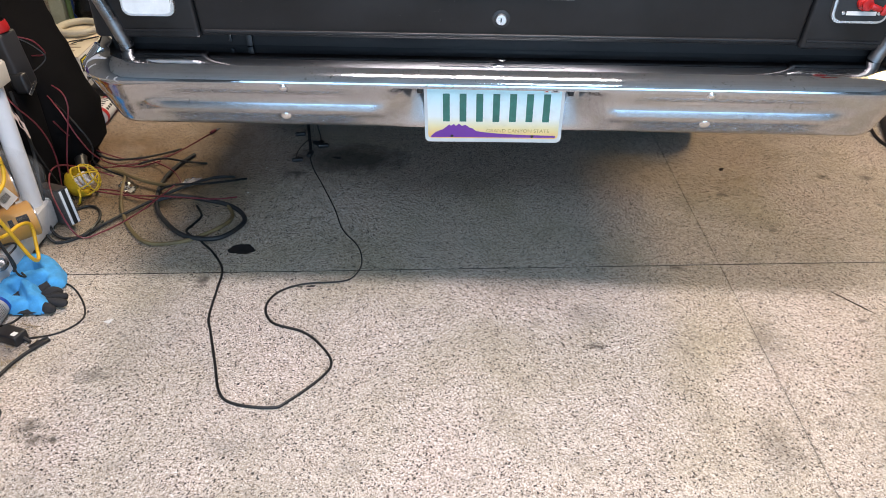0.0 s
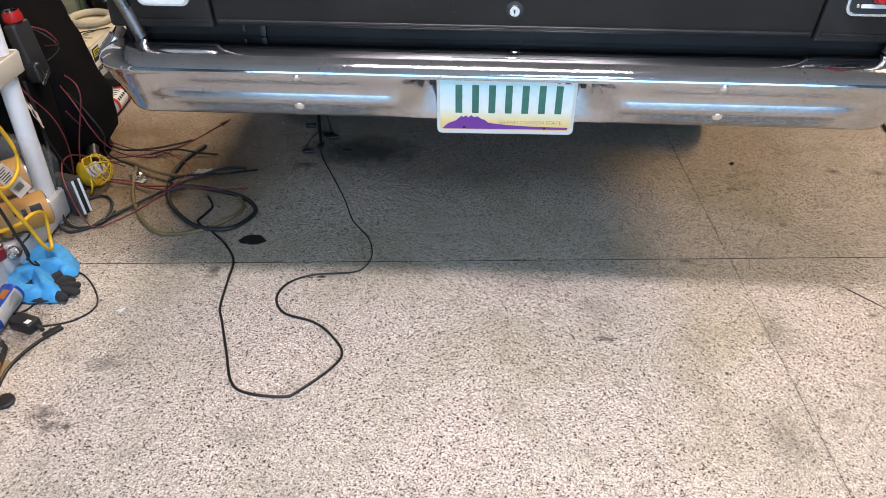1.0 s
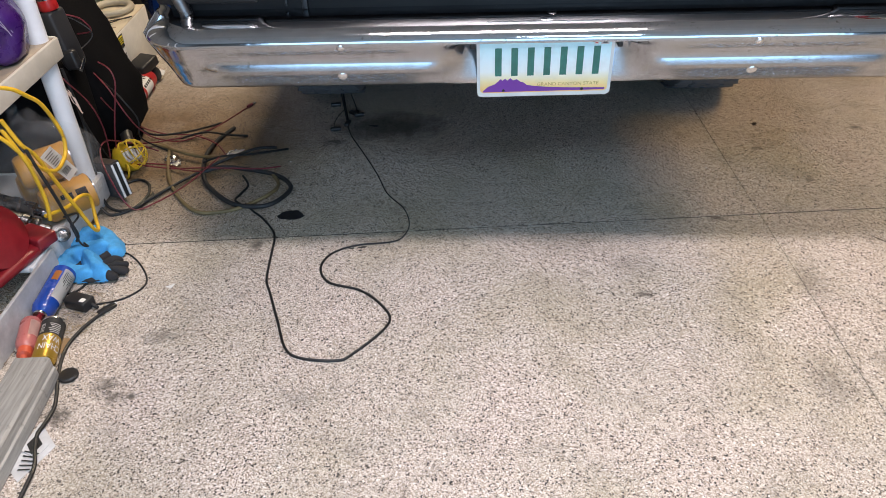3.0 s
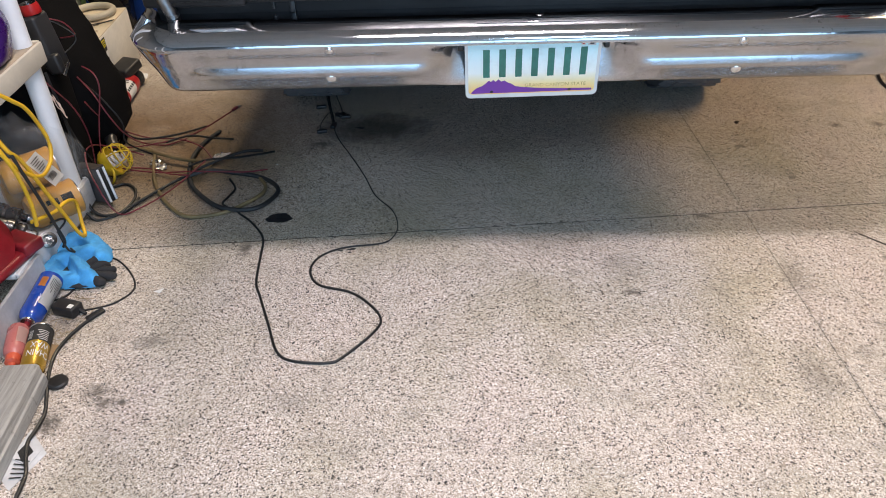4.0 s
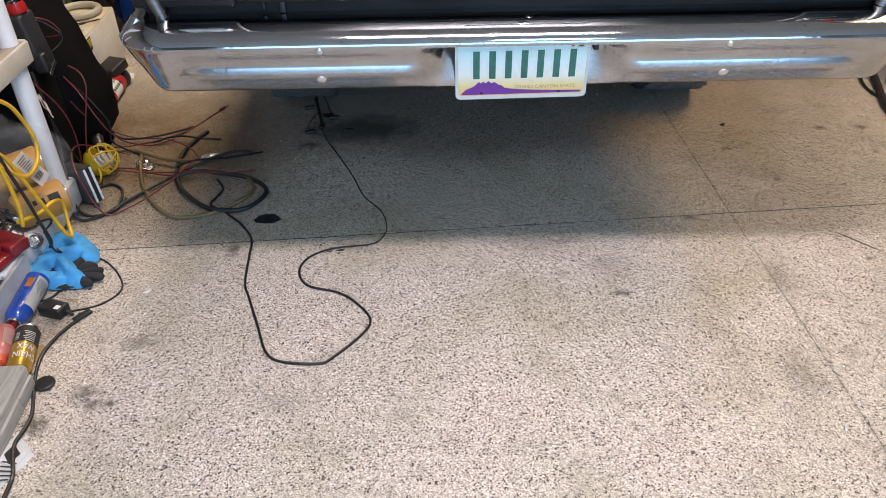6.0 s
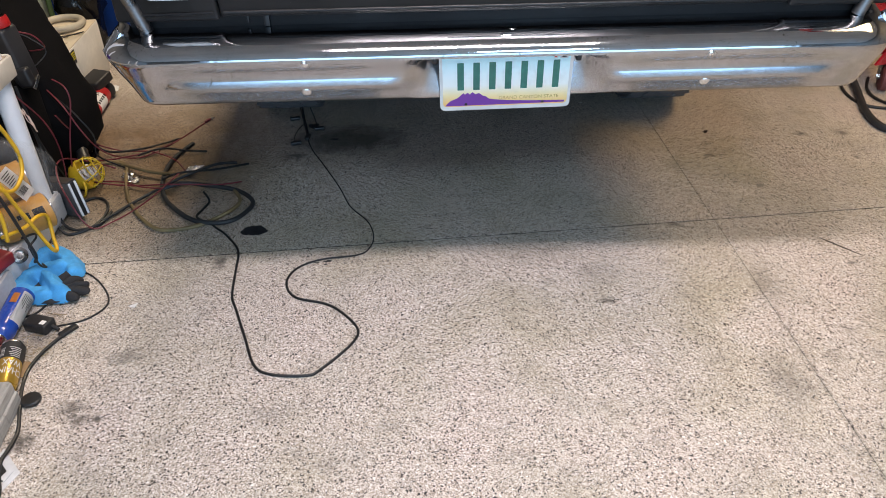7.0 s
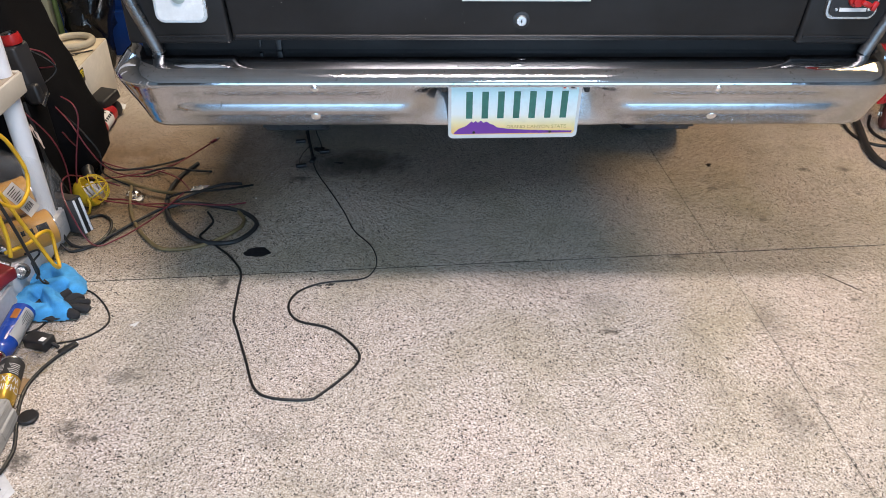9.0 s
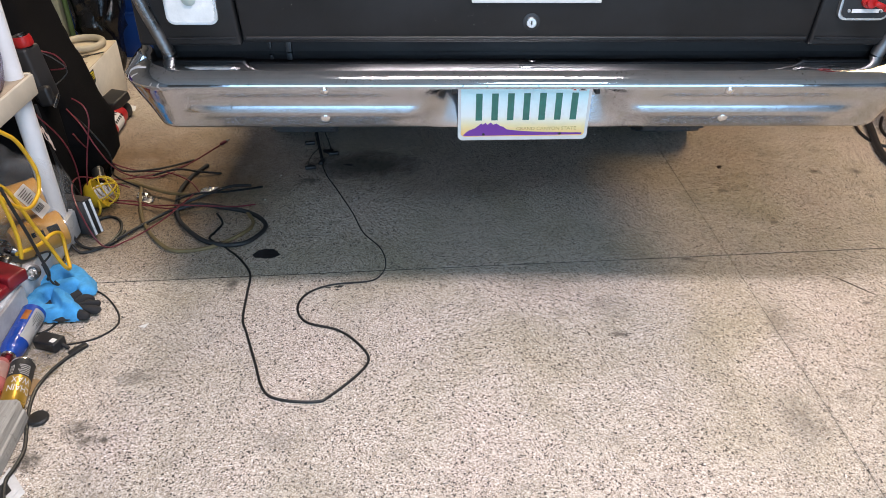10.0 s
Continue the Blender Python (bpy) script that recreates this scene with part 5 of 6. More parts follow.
def build_pink_bottle():
    m = along((-1.277, -0.235, 0.0265), (-1.243, -0.345, 0.0255))
    th = thing("squeeze_bottle", (-1.27, -0.28, 0), "translucent pink squeeze bottle with an orange tip on its side", "bottle")
    part("body", lathe([(0.012, 0), (0.022, 0.003), (0.0250, 0.012), (0.0250, 0.085), (0.022, 0.098), (0.015, 0.108)], m, 30), PINK, th)
    part("cap", lathe([(0.0165, 0.106), (0.0175, 0.110), (0.0165, 0.128), (0.009, 0.132), (0.006, 0.150), (0.004, 0.152)], m, 20), plain("orange_tip", (0.60, 0.10, 0.05), 0.4), th)
    up = math.atan2((m.inverted().to_3x3() @ Vector((0.5, 0, 1))).y, (m.inverted().to_3x3() @ Vector((0.5, 0, 1))).x)
    part("label", can_sector(0.0254, m, 0.020, 0.075, up - 0.9, up + 0.1), plain("pink_label", (0.70, 0.45, 0.40), 0.5), th)


def build_adapter():
    th = thing("power_adapter", (-1.195, -0.135, 0), "small black mains power adapter with a white sticker", "power adapter")
    m = Matrix.Translation((-1.195, -0.146, 0.0155)) @ Matrix.Rotation(radians(-18), 4, "Z")
    part("case", box((0.068, 0.042, 0.030), m, 0.005, 3), BLACKP, th)
    part("sticker", box((0.014, 0.014, 0.0008), m @ Matrix.Translation((0.020, -0.006, 0.0153))), PAPER, th)
    part("strain_relief", tube([m @ Vector((0.032, 0.006, -0.004)), m @ Vector((0.052, 0.004, -0.010))], 0.005, 8, 2), BLACKP, th)


def build_beam():
    """Weathered aluminium box beam lying along the wall, its end cut square."""
    p0, p1 = Vector((-1.182, -0.408, 0)), Vector((-1.158, -0.86, 0))
    d = (p1 - p0).normalized()
    m = Matrix.Translation(p0) @ Matrix.Rotation(math.atan2(d.y, d.x) - math.pi / 2, 4, "Z")
    # local y runs along the beam, x across; section with a chamfered lip
    sec = [(-0.038, 0.0), (0.042, 0.0), (0.045, 0.004), (0.045, 0.036), (0.041, 0.040), (0.041, 0.064), (0.036, 0.070), (-0.036, 0.070), (-0.041, 0.065), (-0.041, 0.004)]
    bm = bmesh.new()
    rows = [[bm.verts.new(m @ Vector((-x, y, z))) for x, z in sec] for y in (0.0, 0.15, 0.30, 0.45, 0.60)]
    for a, b in zip(rows, rows[1:]):
        for k in range(len(sec)):
            j = (k + 1) % len(sec)
            bm.faces.new((a[k], a[j], b[j], b[k]))
    bm.faces.new(rows[0])
    bm.faces.new(rows[-1])
    single("aluminium_beam", bm, GALV, "scuffed grey aluminium beam lying on the floor", "beam", smooth=False)
    p0, p1 = Vector((-1.3015, -0.015, 0.0485)), Vector((-1.2985, -0.49, 0.0485))
    mm = Matrix.Translation((p0 + p1) / 2) @ (p1 - p0).to_track_quat("Y", "Z").to_matrix().to_4x4()
    bm = box((0.010, 0.475, 0.097), mm, 0.002)
    single("aluminium_bar", bm, plain("dull_bar", (0.50, 0.50, 0.50), 0.5, 0.1, vary=0.3, coarse=14), "dull grey aluminium bar standing on edge beside the cans", "bar", smooth=False)
    # papers caught under the beam
    th = thing("paper_stack", (-1.10, -0.62, 0), "crumpled printed papers caught beside the beam", "paper")
    for k, (poly, z, mat_) in enumerate((([(-1.122, -0.540), (-1.060, -0.606), (-1.098, -0.700), (-1.14, -0.66)], 0.0006, GREYWHITE), ([(-1.12, -0.55), (-1.074, -0.602), (-1.085, -0.640), (-1.13, -0.62)], 0.0030, GREYWHITE))):
        bm = lumpy(slab_poly(poly, z, z + 0.0012), 0.0006, 40)
        part("sheet", bm, mat_, th, smooth=False)
    part("print_block", slab_poly([(-1.112, -0.578), (-1.088, -0.604), (-1.100, -0.632), (-1.122, -0.605)], 0.0048, 0.0054), INK, th, smooth=False)
    for k in range(5):
        part("text_bar", slab_poly([(-1.118 + 0.002 * k, -0.622 - 0.012 * k), (-1.085, -0.628 - 0.010 * k), (-1.085, -0.631 - 0.010 * k), (-1.118 + 0.002 * k, -0.625 - 0.012 * k)], 0.0050, 0.0056), INK, th, smooth=False)


def build_inverter():
    th = thing("power_inverter", (-1.315, 0.39, 0), "dark grey box inverter with two white light strips standing on edge", "power inverter")
    m = Matrix.Translation((-1.305, 0.395, 0.068)) @ Matrix.Rotation(radians(60), 4, "Z") @ Matrix.Rotation(radians(-10), 4, "X")
    part("case", box((0.036, 0.115, 0.116), m, 0.003), plain("grey_case", (0.10, 0.10, 0.105), 0.4, 0.3), th)
    part("top_cover", box((0.034, 0.112, 0.004), m @ Matrix.Translation((0, 0, 0.059)), 0.001), plain("brown_cover", (0.055, 0.045, 0.04), 0.6), th)
    for x in (-0.0105, 0.0105):
        part("white_strip", box((0.0075, 0.003, 0.112), m @ Matrix.Translation((x, -0.058, 0.0)), 0.001), plain("white_strip", (0.85, 0.86, 0.88), 0.3, vary=0.05), th)
    part("grille", box((0.0105, 0.0032, 0.112), m @ Matrix.Translation((0, -0.0575, 0.0)), 0.0005), INK, th)


def build_cage_lamp():
    c = Vector((-1.306, 0.568, 0.054))
    ax = Vector((0.86, 0.30, 0.40)).normalized()
    m = Matrix.Translation(c) @ ax.to_track_quat("Z", "Y").to_matrix().to_4x4()
    th = thing("caged_work_light", (-1.30, 0.58, 0), "yellow caged work light lying on the floor", "work light")
    R = 0.052
    cap = [(0.012, -0.055), (0.030, -0.050), (0.044, -0.036), (0.050, -0.018), (0.0515, -0.008), (0.048, -0.008), (0.040, -0.03)]
    part("cap", lathe(cap, m, 28), YELLOWP, th, "solid yellow lamp hood")
    for k in range(8):
        a = math.pi * 2 * k / 8
        pts = [m @ Vector((R * math.cos(e) * math.cos(a), R * math.cos(e) * math.sin(a), R * 1.02 * math.sin(e))) for e in [radians(x) for x in (-10, 10, 30, 50, 70, 84)]]
        part("cage_bar", tube(pts, 0.0022, 6, 3), YELLOWP, th)
    for e in (-8, 22, 50):
        rr, h = R * math.cos(radians(e)), R * 1.02 * math.sin(radians(e))
        part("cage_ring", tube([m @ Vector((rr * math.cos(a), rr * math.sin(a), h)) for a in [2 * math.pi * k / 16 for k in range(16)]], 0.0022, 6, 2, closed=True), YELLOWP, th)
    # spiral bulb
    part("bulb", tube([m @ Vector((0.020 * math.cos(a), 0.020 * math.sin(a), -0.02 + 0.045 * a / 18.8)) for a in [18.8 * k / 40 for k in range(41)]], 0.0062, 8, 1), plain("milk_glass", (0.70, 0.66, 0.66), 0.25), th, "pale spiral bulb")
    part("hook", tube([m @ Vector((0.03, 0.03, -0.03)), c + Vector((0.01, -0.06, -0.01)), c + Vector((0.012, -0.075, -0.035)), c + Vector((0.002, -0.07, -0.048))], 0.004, 8), YELLOWP, th)
    part("handle", lathe([(0.018, 0), (0.022, 0.01), (0.019, 0.05), (0.021, 0.07), (0.016, 0.075)], along(c + Vector((-0.02, 0.05, 0.0)), c + Vector((-0.06, 0.13, 0.03))), 18), BLACKP, th, "black rubber handle")


def build_black_heap():
    # tall soft black cover leaning beside the shelf
    bm = bmesh.new()
    rows = []
    levels = ((0.0, -1.425, 0.72, 0.86), (0.03, -1.375, 0.67, 0.90), (0.08, -1.335, 0.64, 0.92), (0.2, -1.335, 0.615, 0.93), (0.32, -1.378, 0.61, 0.93), (0.45, -1.420, 0.61, 0.93), (0.6, -1.462, 0.62, 0.93), (0.8, -1.515, 0.64, 0.92), (1.0, -1.56, 0.66, 0.90), (1.05, -1.60, 0.70, 0.86))
    fine = []
    for (a, b) in zip(levels, levels[1:]):
        for k in range(5):
            t = k / 5
            fine.append(tuple(p + (q - p) * t for p, q in zip(a, b)))
    fine.append(levels[-1])
    for z, xr, yf, yb in fine:
        xl = -1.80
        w, h = xr - xl, yb - yf
        rows.append([bm.verts.new((xl + w / 2 + px, yf + h / 2 + py, z)) for px, py in round_rect(w, h, min(0.07, h * 0.45), 6)])
    for a, b in zip(rows, rows[1:]):
        for k in range(len(a)):
            j = (k + 1) % len(a)
            bm.faces.new((a[k], a[j], b[j], b[k]))
    bm.faces.new(rows[0])
    bm.faces.new(rows[-1])
    bmesh.ops.subdivide_edges(bm, edges=[e for e in bm.edges if e.calc_length() > 0.08], cuts=4, use_grid_fill=True)
    lumpy(bm, 0.013, 7, 5)
    lumpy(bm, 0.006, 22, 8)
    for v in bm.verts:
        v.co.z = max(0.0, v.co.z)
    th = thing("black_cover", (-1.6, 0.77, 0), "tall black fabric cover slumped on the floor", "fabric cover")
    part("cloth", bm, FABRIC, th)
    part("hem", tube([(-1.47, 0.650, 0.012), (-1.395, 0.680, 0.010), (-1.365, 0.74, 0.010), (-1.372, 0.83, 0.012), (-1.42, 0.885, 0.012)], 0.009, 8, 5), FABRIC, th, "rolled black hem")
    # case under the booster pack
    single("tool_case", span(-1.70, -1.372, 0.440, 0.585, 0.0, 0.400, 0.015, 3), FABRIC, "dark soft tool case standing on the floor", "case")
    # booster pack
    th = thing("booster_pack", (-1.40, 0.54, 0.4), "grey and red battery booster pack with clamps", "booster pack")
    m = Matrix.Translation((-1.372, 0.515, 0.482)) @ Matrix.Rotation(radians(-8), 4, "Z") @ Matrix.Rotation(radians(-9), 4, "Y")
    part("case", box((0.040, 0.074, 0.165), m, 0.011, 3), plain("booster_grey", (0.024, 0.024, 0.026), 0.5), th)
    part("front_pad", box((0.046, 0.030, 0.060), m @ Matrix.Translation((0.016, -0.030, -0.060)), 0.010, 3), BLACKP, th)
    part("red_cap", lathe([(0.025, 0.0), (0.027, 0.004), (0.027, 0.018), (0.024, 0.030)], m @ Matrix.Translation((0, 0, 0.083)), 24), REDP, th, "red top cap")
    part("metal_ring", lathe([(0.022, 0.0), (0.022, 0.004), (0.016, 0.004), (0.017, 0.001), (0.002, 0.001)], m @ Matrix.Translation((0, 0, 0.1125)), 24), STEEL, th)
    part("bright_edge", box((0.004, 0.050, 0.010), m @ Matrix.Translation((0.046, -0.030, -0.078)) @ Matrix.Rotation(radians(30), 4, "X"), 0.001), BRIGHT, th)
    cord("thin_grey_wire", [(-1.385, 0.560, 0.535), (-1.350, 0.575, 0.510), (-1.318, 0.585, 0.470), (-1.330, 0.57, 0.445), (-1.355, 0.50, 0.43)], 0.0018, HOSE, "thin grey wire beside the booster pack", "wire")
    for p in ([(-1.375, 0.56, 0.535), (-1.345, 0.585, 0.515), (-1.330, 0.60, 0.485), (-1.345, 0.63, 0.455), (-1.42, 0.68, 0.43)],
              [(-1.388, 0.445, 0.402), (-1.352, 0.415, 0.385), (-1.340, 0.47, 0.300), (-1.335, 0.50, 0.22), (-1.338, 0.51, 0.14), (-1.345, 0.50, 0.05)],
              [(-1.345, 0.62, 0.360), (-1.300, 0.585, 0.352), (-1.285, 0.570, 0.318), (-1.298, 0.565, 0.26), (-1.318, 0.56, 0.19), (-1.332, 0.55, 0.12), (-1.34, 0.54, 0.04)],
              [(-1.40, 0.66, 0.32), (-1.325, 0.59, 0.285), (-1.285, 0.575, 0.205), (-1.262, 0.60, 0.13), (-1.245, 0.67, 0.06), (-1.20, 0.74, 0.012), (-1.14, 0.80, 0.005)]):
        cord("red_wire", p, 0.0023, REDWIRE, "thin dull red wire hanging over the black cover", "wire", 7, group="red wires")
    cord("black_wire", [(-1.38, 0.66, 0.29), (-1.30, 0.60, 0.25), (-1.262, 0.60, 0.17), (-1.268, 0.60, 0.10), (-1.22, 0.66, 0.02)], 0.0028, CABLE, "thin black wire over the cover", "wire", 7, group="black wires")
    # torn tape tag on a hanging lead
    th = thing("taped_lead", (-1.34, 0.41, 0.3), "thin black leads with a torn pale tape tag", "cable")
    part("lead", tube([(-1.375, 0.425, 0.405), (-1.352, 0.402, 0.37), (-1.335, 0.398, 0.31), (-1.338, 0.42, 0.24), (-1.332, 0.44, 0.17), (-1.325, 0.47, 0.09), (-1.315, 0.50, 0.02)], 0.0026, 7), CABLE, th)
    bm = bmesh.new()
    bmesh.ops.create_grid(bm, x_segments=4, y_segments=14, size=1, matrix=along((-1.338, 0.397, 0.335), (-1.315, 0.395, 0.275)) @ Matrix.Rotation(radians(90), 4, "X") @ Matrix.Diagonal((0.007, 0.045, 1, 1)))
    lumpy(bm, 0.008, 50)
    bmesh.ops.solidify(bm, geom=bm.faces[:], thickness=0.0006)
    part("tape_tag", bm, plain("pale_tape", (0.62, 0.50, 0.46), 0.6), th)


def build_far_left():
    th = thing("carton", (-1.70, 1.40, 0), "white cardboard carton with a yellow warning label", "box")
    m = Matrix.Translation((-1.735, 1.395, 0.110)) @ Matrix.Rotation(radians(2), 4, "Z")
    part("body", box((0.350, 0.385, 0.218), m, 0.003), CARD, th)
    part("top_flap", box((0.346, 0.381, 0.004), m @ Matrix.Translation((0, 0, 0.1115)), 0.001), KRAFT, th, "cream printed top")
    for k in range(6):
        part("text_bar", box((0.050 + 0.02 * (k % 2), 0.012, 0.001), m @ Matrix.Translation((0.08 + 0.02 * (k % 3), -0.16 + 0.035 * k, 0.1142))), plain("brown_print", (0.32, 0.25, 0.17), 0.7), th)
    lab = part("warning_label", box((0.0015, 0.060, 0.052), m @ Matrix.Translation((0.1758, -0.155, 0.076))), INK, th, "yellow and black warning label")
    part("label_bar", box((0.001, 0.046, 0.030), m @ Matrix.Translation((0.1772, -0.155, 0.082))), LABELY, lab)
    for k in range(3):
        part("text_bar", box((0.001, 0.036, 0.003), m @ Matrix.Translation((0.1780, -0.155, 0.074 + 0.008 * k))), INK, lab)
    part("code_label", box((0.001, 0.055, 0.045), m @ Matrix.Translation((0.1755, -0.150, 0.020))), PAPER, th)
    for k in range(6):
        part("text_bar", box((0.001, 0.004, 0.018), m @ Matrix.Translation((0.1765, -0.167 + 0.007 * k, 0.016))), INK, th)
    # pale hose ring and wire on the carton
    th = thing("hose_ring", (-1.66, 1.47, 0.224), "coiled pale rubber hose lying on the carton", "hose")
    for k, r in ((0, 0.078),):
        pts = [(-1.672 + r * math.cos(a), 1.500 + r * 1.0 * math.sin(a), 0.239 + 0.032 * k) for a in [2 * math.pi * q / 14 for q in range(14)]]
        part("coil", tube(pts, 0.0145, 12, 4, closed=True), plain("pale_hose", (0.52, 0.47, 0.36), 0.5, vary=0.2), th)
    cord("thin_wire", [(-1.70, 1.30, 0.228), (-1.66, 1.25, 0.235), (-1.62, 1.30, 0.250), (-1.58, 1.36, 0.24), (-1.56, 1.42, 0.23), (-1.585, 1.40, 0.23), (-1.63, 1.33, 0.232)], 0.0022, CABLE, "thin black wire lying on the carton", "wire")
    # printed bottle lying down
    th = thing("bottle", (-1.47, 1.17, 0), "red and white printed bottle lying under a black battery block", "bottle")
    m = along((-1.468, 1.080, 0.035), (-1.478, 1.275, 0.037))
    facing = m.inverted().to_3x3() @ Vector((0.5, -0.3, 1))
    face = math.atan2(facing.y, facing.x)
    part("bottle", lathe([(0.02, 0), (0.032, 0.004), (0.034, 0.015), (0.034, 0.115)], m, 28), PAPER, th, "white printed bottle")
    part("red_band", lathe([(0.0345, 0.105), (0.0345, 0.150), (0.030, 0.165), (0.018, 0.172)], m, 28), REDP, th, "red band")
    part("red_foot", lathe([(0.0345, 0.0), (0.0345, 0.020)], m, 28, caps=False), REDP, th)
    for k in range(5):
        part("text_bar", can_sector(0.0345, m, 0.030 + 0.016 * k, 0.037 + 0.016 * k, face - 0.75, face - 0.10 + 0.1 * (k % 2), 6), INK, th)
        part("text_bar", can_sector(0.0345, m, 0.026 + 0.018 * k, 0.038 + 0.018 * k, face + 0.30, face + 0.62, 6), INK, th)
    part("black_block", box((0.084, 0.100, 0.040), Matrix.Translation((-1.494, 1.258, 0.088)) @ Matrix.Rotation(radians(-20), 4, "Z") @ Matrix.Rotation(radians(12), 4, "X"), 0.008, 3), BLACKP, th, "black battery block")
    part("block_stem", box((0.05, 0.06, 0.085), Matrix.Translation((-1.504, 1.308, 0.045)) @ Matrix.Rotation(radians(-20), 4, "Z"), 0.006), BLACKP, th)
    part("lever", lathe([(0.024, 0), (0.029, 0.004), (0.029, 0.018), (0.022, 0.022)], along((-1.476, 1.287, 0.032), (-1.452, 1.282, 0.040)), 18), BLACKP, th)
    part("tag", box((0.036, 0.028, 0.001), Matrix.Translation((-1.456, 1.311, 0.032)) @ Matrix.Rotation(radians(10), 4, "Z") @ Matrix.Rotation(radians(14), 4, "Y") @ Matrix.Rotation(radians(25), 4, "X")), PAPER, th, "small white tag")
    # blue drawer cabinet
    th = thing("tool_cabinet", (-1.5, 2.2, 0), "dark blue steel drawer cabinet standing on the floor", "cabinet")
    part("body", span(-1.98, -1.02, 2.00, 2.50, 0.0, 1.0, 0.006), BLUECAB, th)
    for k, (z0, z1) in enumerate(((0.03, 0.225), (0.245, 0.44), (0.46, 0.65), (0.67, 0.95))):
        d = part("drawer", span(-1.96, -1.04, 1.985, 2.0, z0, z1, 0.004), BLUECAB, th)
        part("drawer_lip", span(-1.95, -1.05, 1.975, 1.986, z1 - 0.012, z1 - 0.002, 0.002), BLUECAB, d)
    # black sack and pale post between carton and cabinet
    bm = bmesh.new()
    bmesh.ops.create_icosphere(bm, subdivisions=4, radius=1, matrix=Matrix.Translation((-1.70, 1.79, 0.28)) @ Matrix.Diagonal((0.105, 0.10, 0.30, 1)))
    lumpy(bm, 0.045, 12, 7)
    for v in bm.verts:
        v.co.z = max(0.0, v.co.z)
        v.co.y = max(1.655, min(v.co.y, 1.965))
    single("black_sack", bm, plain("bin_bag", (0.006, 0.006, 0.007), 0.22, relief=0.5, fine=30, dist=0.01), "shiny black plastic sack standing behind the carton", "sack")
    single("pale_post", span(-1.875, -1.815, 1.68, 1.74, 0.0, 1.5, 0.006), plain("pale_green_post", (0.40, 0.40, 0.28), 0.6), "pale green painted post", "post")
    single("garden_hose", tube([(-1.80, 1.70, 0.012), (-1.795, 1.70, 0.30), (-1.80, 1.705, 0.60), (-1.81, 1.70, 0.9)], 0.011, 10), plain("green_hose", (0.10, 0.16, 0.05), 0.5), "green hose hanging beside the post", "hose")


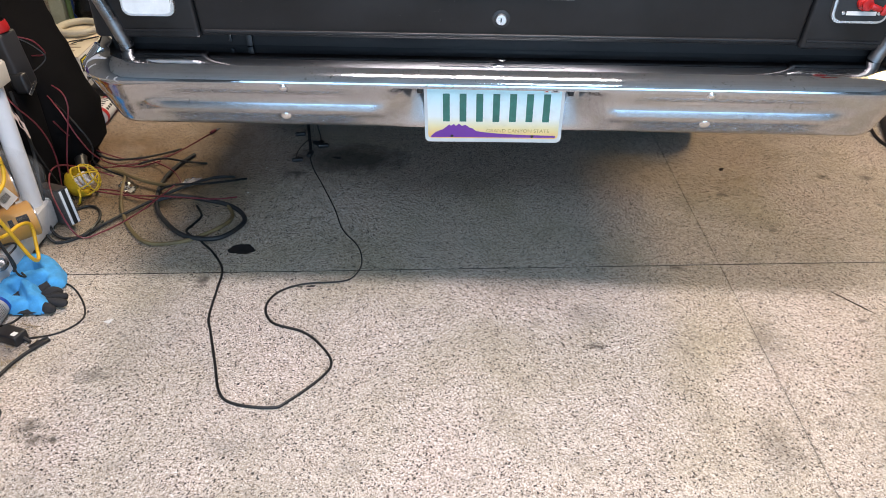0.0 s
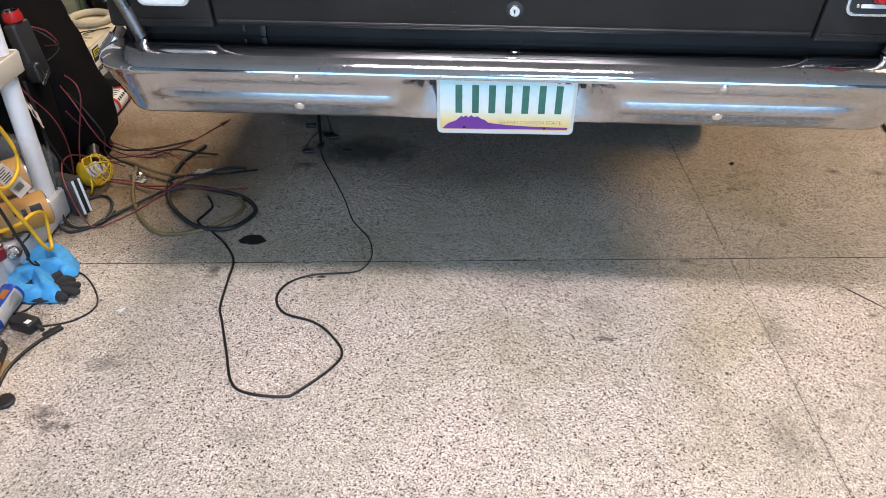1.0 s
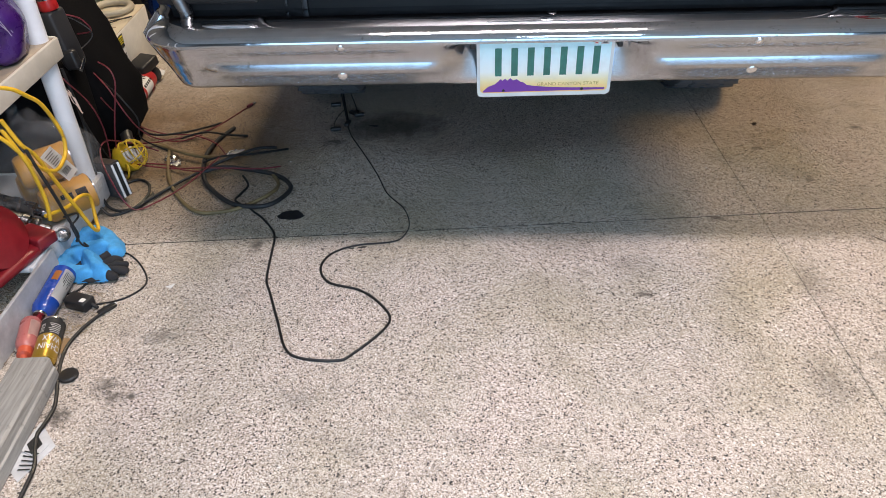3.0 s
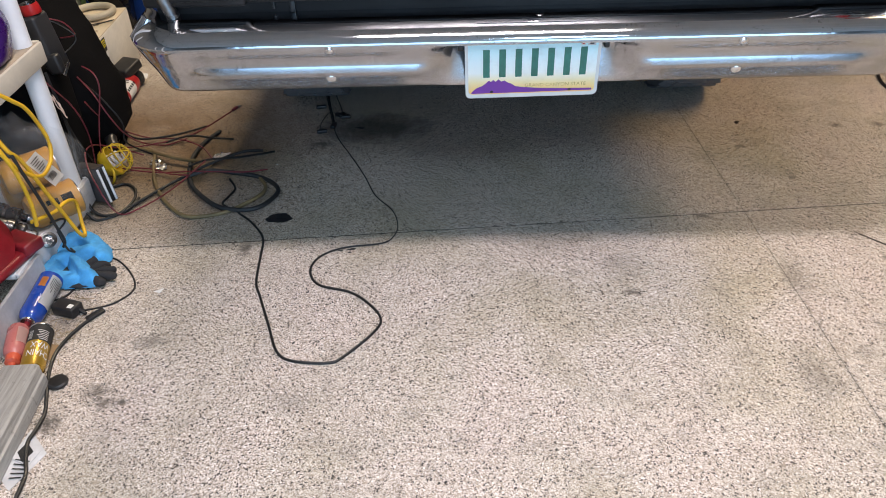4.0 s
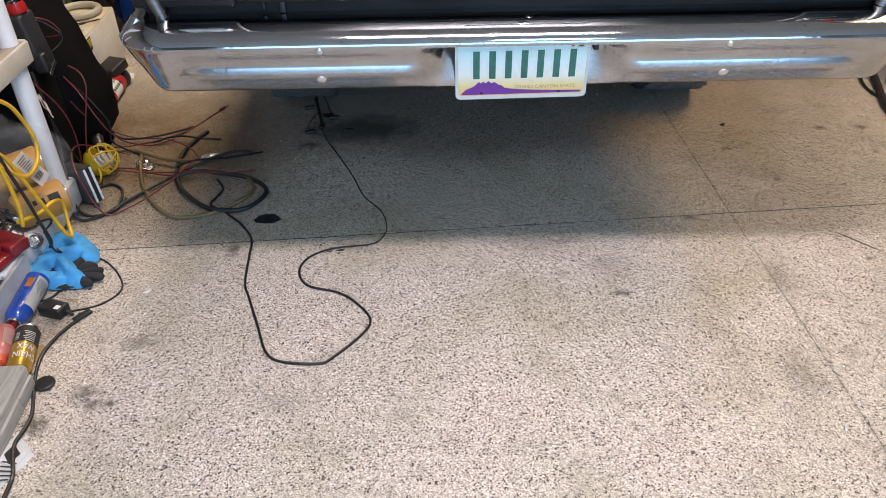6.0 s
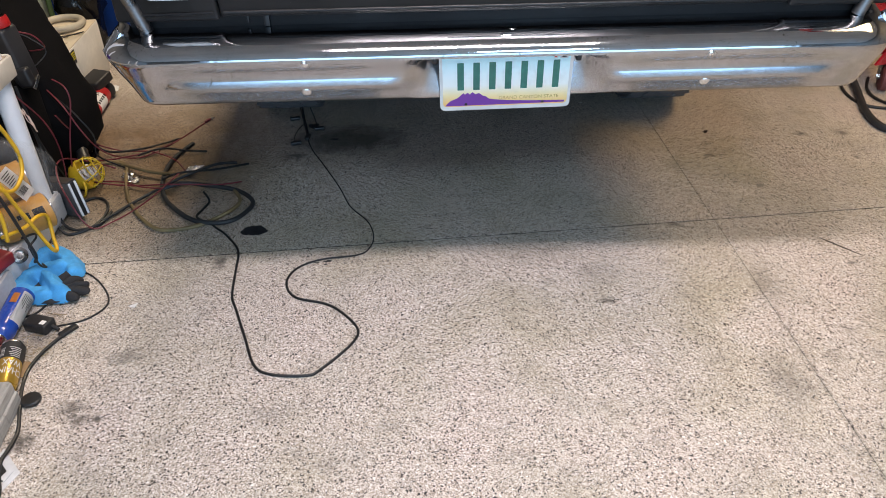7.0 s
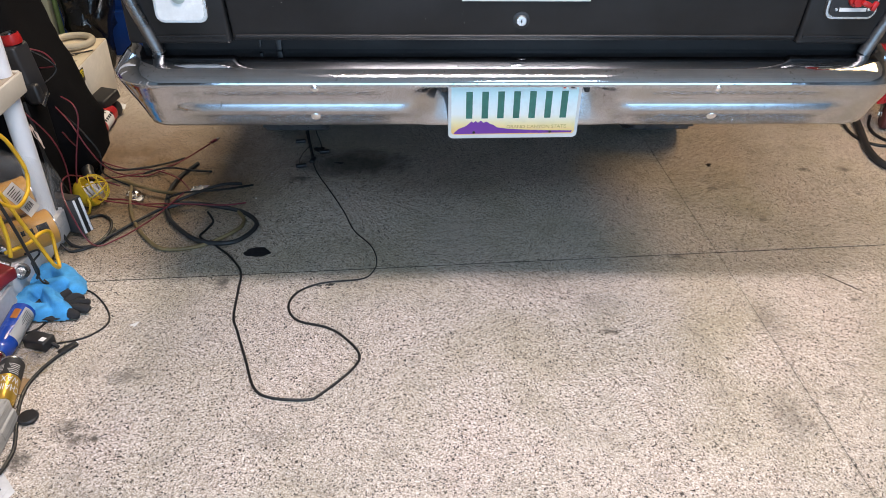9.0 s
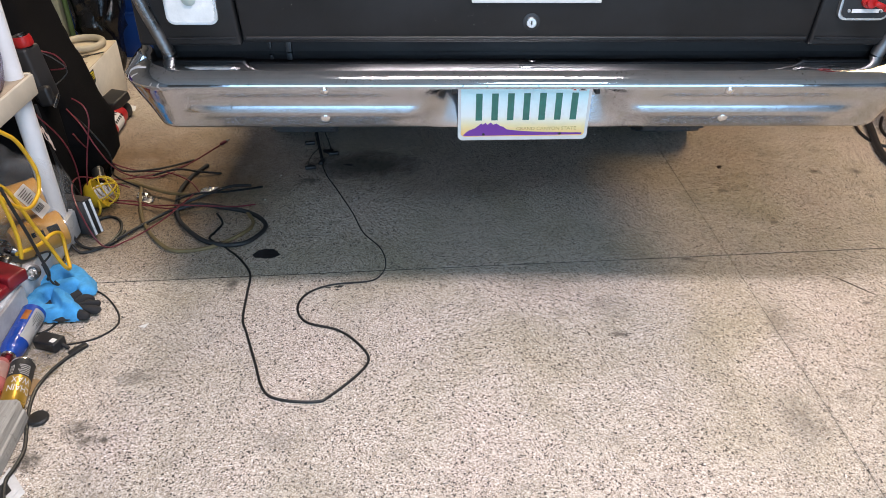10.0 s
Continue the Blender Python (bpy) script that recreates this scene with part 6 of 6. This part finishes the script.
def build_right():
    th = thing("engine_hoist", (1.75, 1.35, 0), "bright red steel hoist leg on a caster wheel", "hoist")
    part("leg", box((0.075, 0.62, 0.085), Matrix.Translation((1.735, 1.46, 0.185)) @ Matrix.Rotation(radians(-16), 4, "Z"), 0.005), HOISTRED, th)
    part("gusset", panel_poly([(-0.06, 0.0), (0.09, 0.0), (0.13, 0.09), (0.05, 0.16)], Matrix.Translation((1.640, 1.150, 0.115)) @ Matrix.Rotation(radians(14), 4, "Z"), 0.010), HOISTRED, th)
    part("upright", box((0.09, 0.09, 0.55), Matrix.Translation((1.80, 1.72, 0.45)) @ Matrix.Rotation(radians(-16), 4, "Z"), 0.006), HOISTRED, th)
    w = Matrix.Translation((1.655, 1.155, 0.056)) @ Matrix.Rotation(radians(70), 4, "Z") @ Matrix.Rotation(radians(90), 4, "X")
    wh = part("caster_wheel", lathe([(0.012, -0.019), (0.040, -0.019), (0.048, -0.017), (0.055, -0.012), (0.055, 0.012), (0.048, 0.017), (0.040, 0.019), (0.012, 0.019)], w, 30), plain("maroon_wheel", (0.16, 0.05, 0.045), 0.6), th, "maroon caster wheel")
    part("axle_nut", lathe([(0.010, -0.032), (0.010, 0.032)], w, 6), BRIGHT, wh)
    for s in (-1, 1):
        part("fork", panel_poly([(-0.014, -0.012), (0.014, -0.012), (0.030, 0.062), (-0.024, 0.062)], Matrix.Translation((1.655, 1.155, 0.056)) @ Matrix.Rotation(radians(70), 4, "Z") @ Matrix.Translation((0, 0.027 * s + 0.0015, 0)), 0.003), STEEL, th, "bright steel caster fork")
    part("swivel", lathe([(0.030, 0), (0.034, 0.006), (0.030, 0.018)], Matrix.Translation((1.66, 1.158, 0.115)), 20), STEEL, th)
    for sx, sy in ((-0.01, 0.004), (0.05, 0.03)):
        part("bolt_head", lathe([(0.006, 0), (0.005, 0.004)], along((1.640 + sx + 0.02, 1.138 + sy * 0.3, 0.165 + sy), (1.66, 0.0, 0.165 + sy)), 8), BRIGHT, th)
    cord("rubber_hose", on_floor([(1.60, 1.40, 0.03), (1.575, 1.25, 0.01), (1.535, 1.10), (1.490, 0.95), (1.480, 0.84), (1.515, 0.785), (1.60, 0.765), (1.75, 0.80), (1.95, 0.92)], 0.0138), 0.0138, HOSE, "thick black rubber hose curving on the floor", "hose", 12)
    cord("thin_hose", on_floor([(1.66, 1.27), (1.605, 1.17), (1.592, 1.08), (1.635, 1.01), (1.74, 0.985), (1.90, 1.02)], 0.006), 0.006, CABLE, "thin black hose looped on the floor", "hose", 8)
    cord("thin_hose", on_floor([(1.545, 1.30, 0.01), (1.50, 1.14), (1.52, 1.02), (1.60, 0.98)], 0.006), 0.006, CABLE, "thin black hose beside the thick one", "hose", 8)
    # invented dark bag, stands in for the dark area behind the hoist leg
    bag = thing("dark_filler_bag", (1.95, 2.1, 0), "dark slumped bag shape added to darken the area behind the hoist leg", "tool bag")
    part("body", lumpy(box((0.66, 0.50, 0.30), Matrix.Translation((1.93, 2.12, 0.15)), 0.05, 4), 0.012, 9, 3), FABRIC, bag)
    part("strap", tube([(1.72, 1.86, 0.20), (1.80, 1.85, 0.27), (1.95, 1.86, 0.30), (2.08, 1.85, 0.26), (2.14, 1.86, 0.20)], 0.012, 8, 5), BLACKP, bag)
    # red tool chest further back
    th = thing("tool_chest", (2.2, 2.9, 0), "dark red steel tool chest by the wall", "tool chest")
    part("body", span(1.45, 2.35, 2.6, 3.1, 0.06, 0.95, 0.01), REDPAINT, th)
    for k in range(4):
        d = part("drawer", span(1.48, 2.32, 2.588, 2.6, 0.10 + 0.21 * k, 0.29 + 0.21 * k, 0.004), REDPAINT, th)
        part("drawer_pull", span(1.56, 2.24, 2.578, 2.589, 0.27 + 0.21 * k, 0.282 + 0.21 * k, 0.002), STEEL, d)
    for x in (1.52, 2.28):
        for y in (2.68, 3.02):
            part("foot", span(x - 0.03, x + 0.03, y - 0.03, y + 0.03, 0.0, 0.06, 0.004), BLACKP, th)


build_towel()
build_glove()
build_cans()
build_pink_bottle()
build_adapter()
build_beam()
build_inverter()
build_cage_lamp()
build_black_heap()
build_far_left()
build_right()
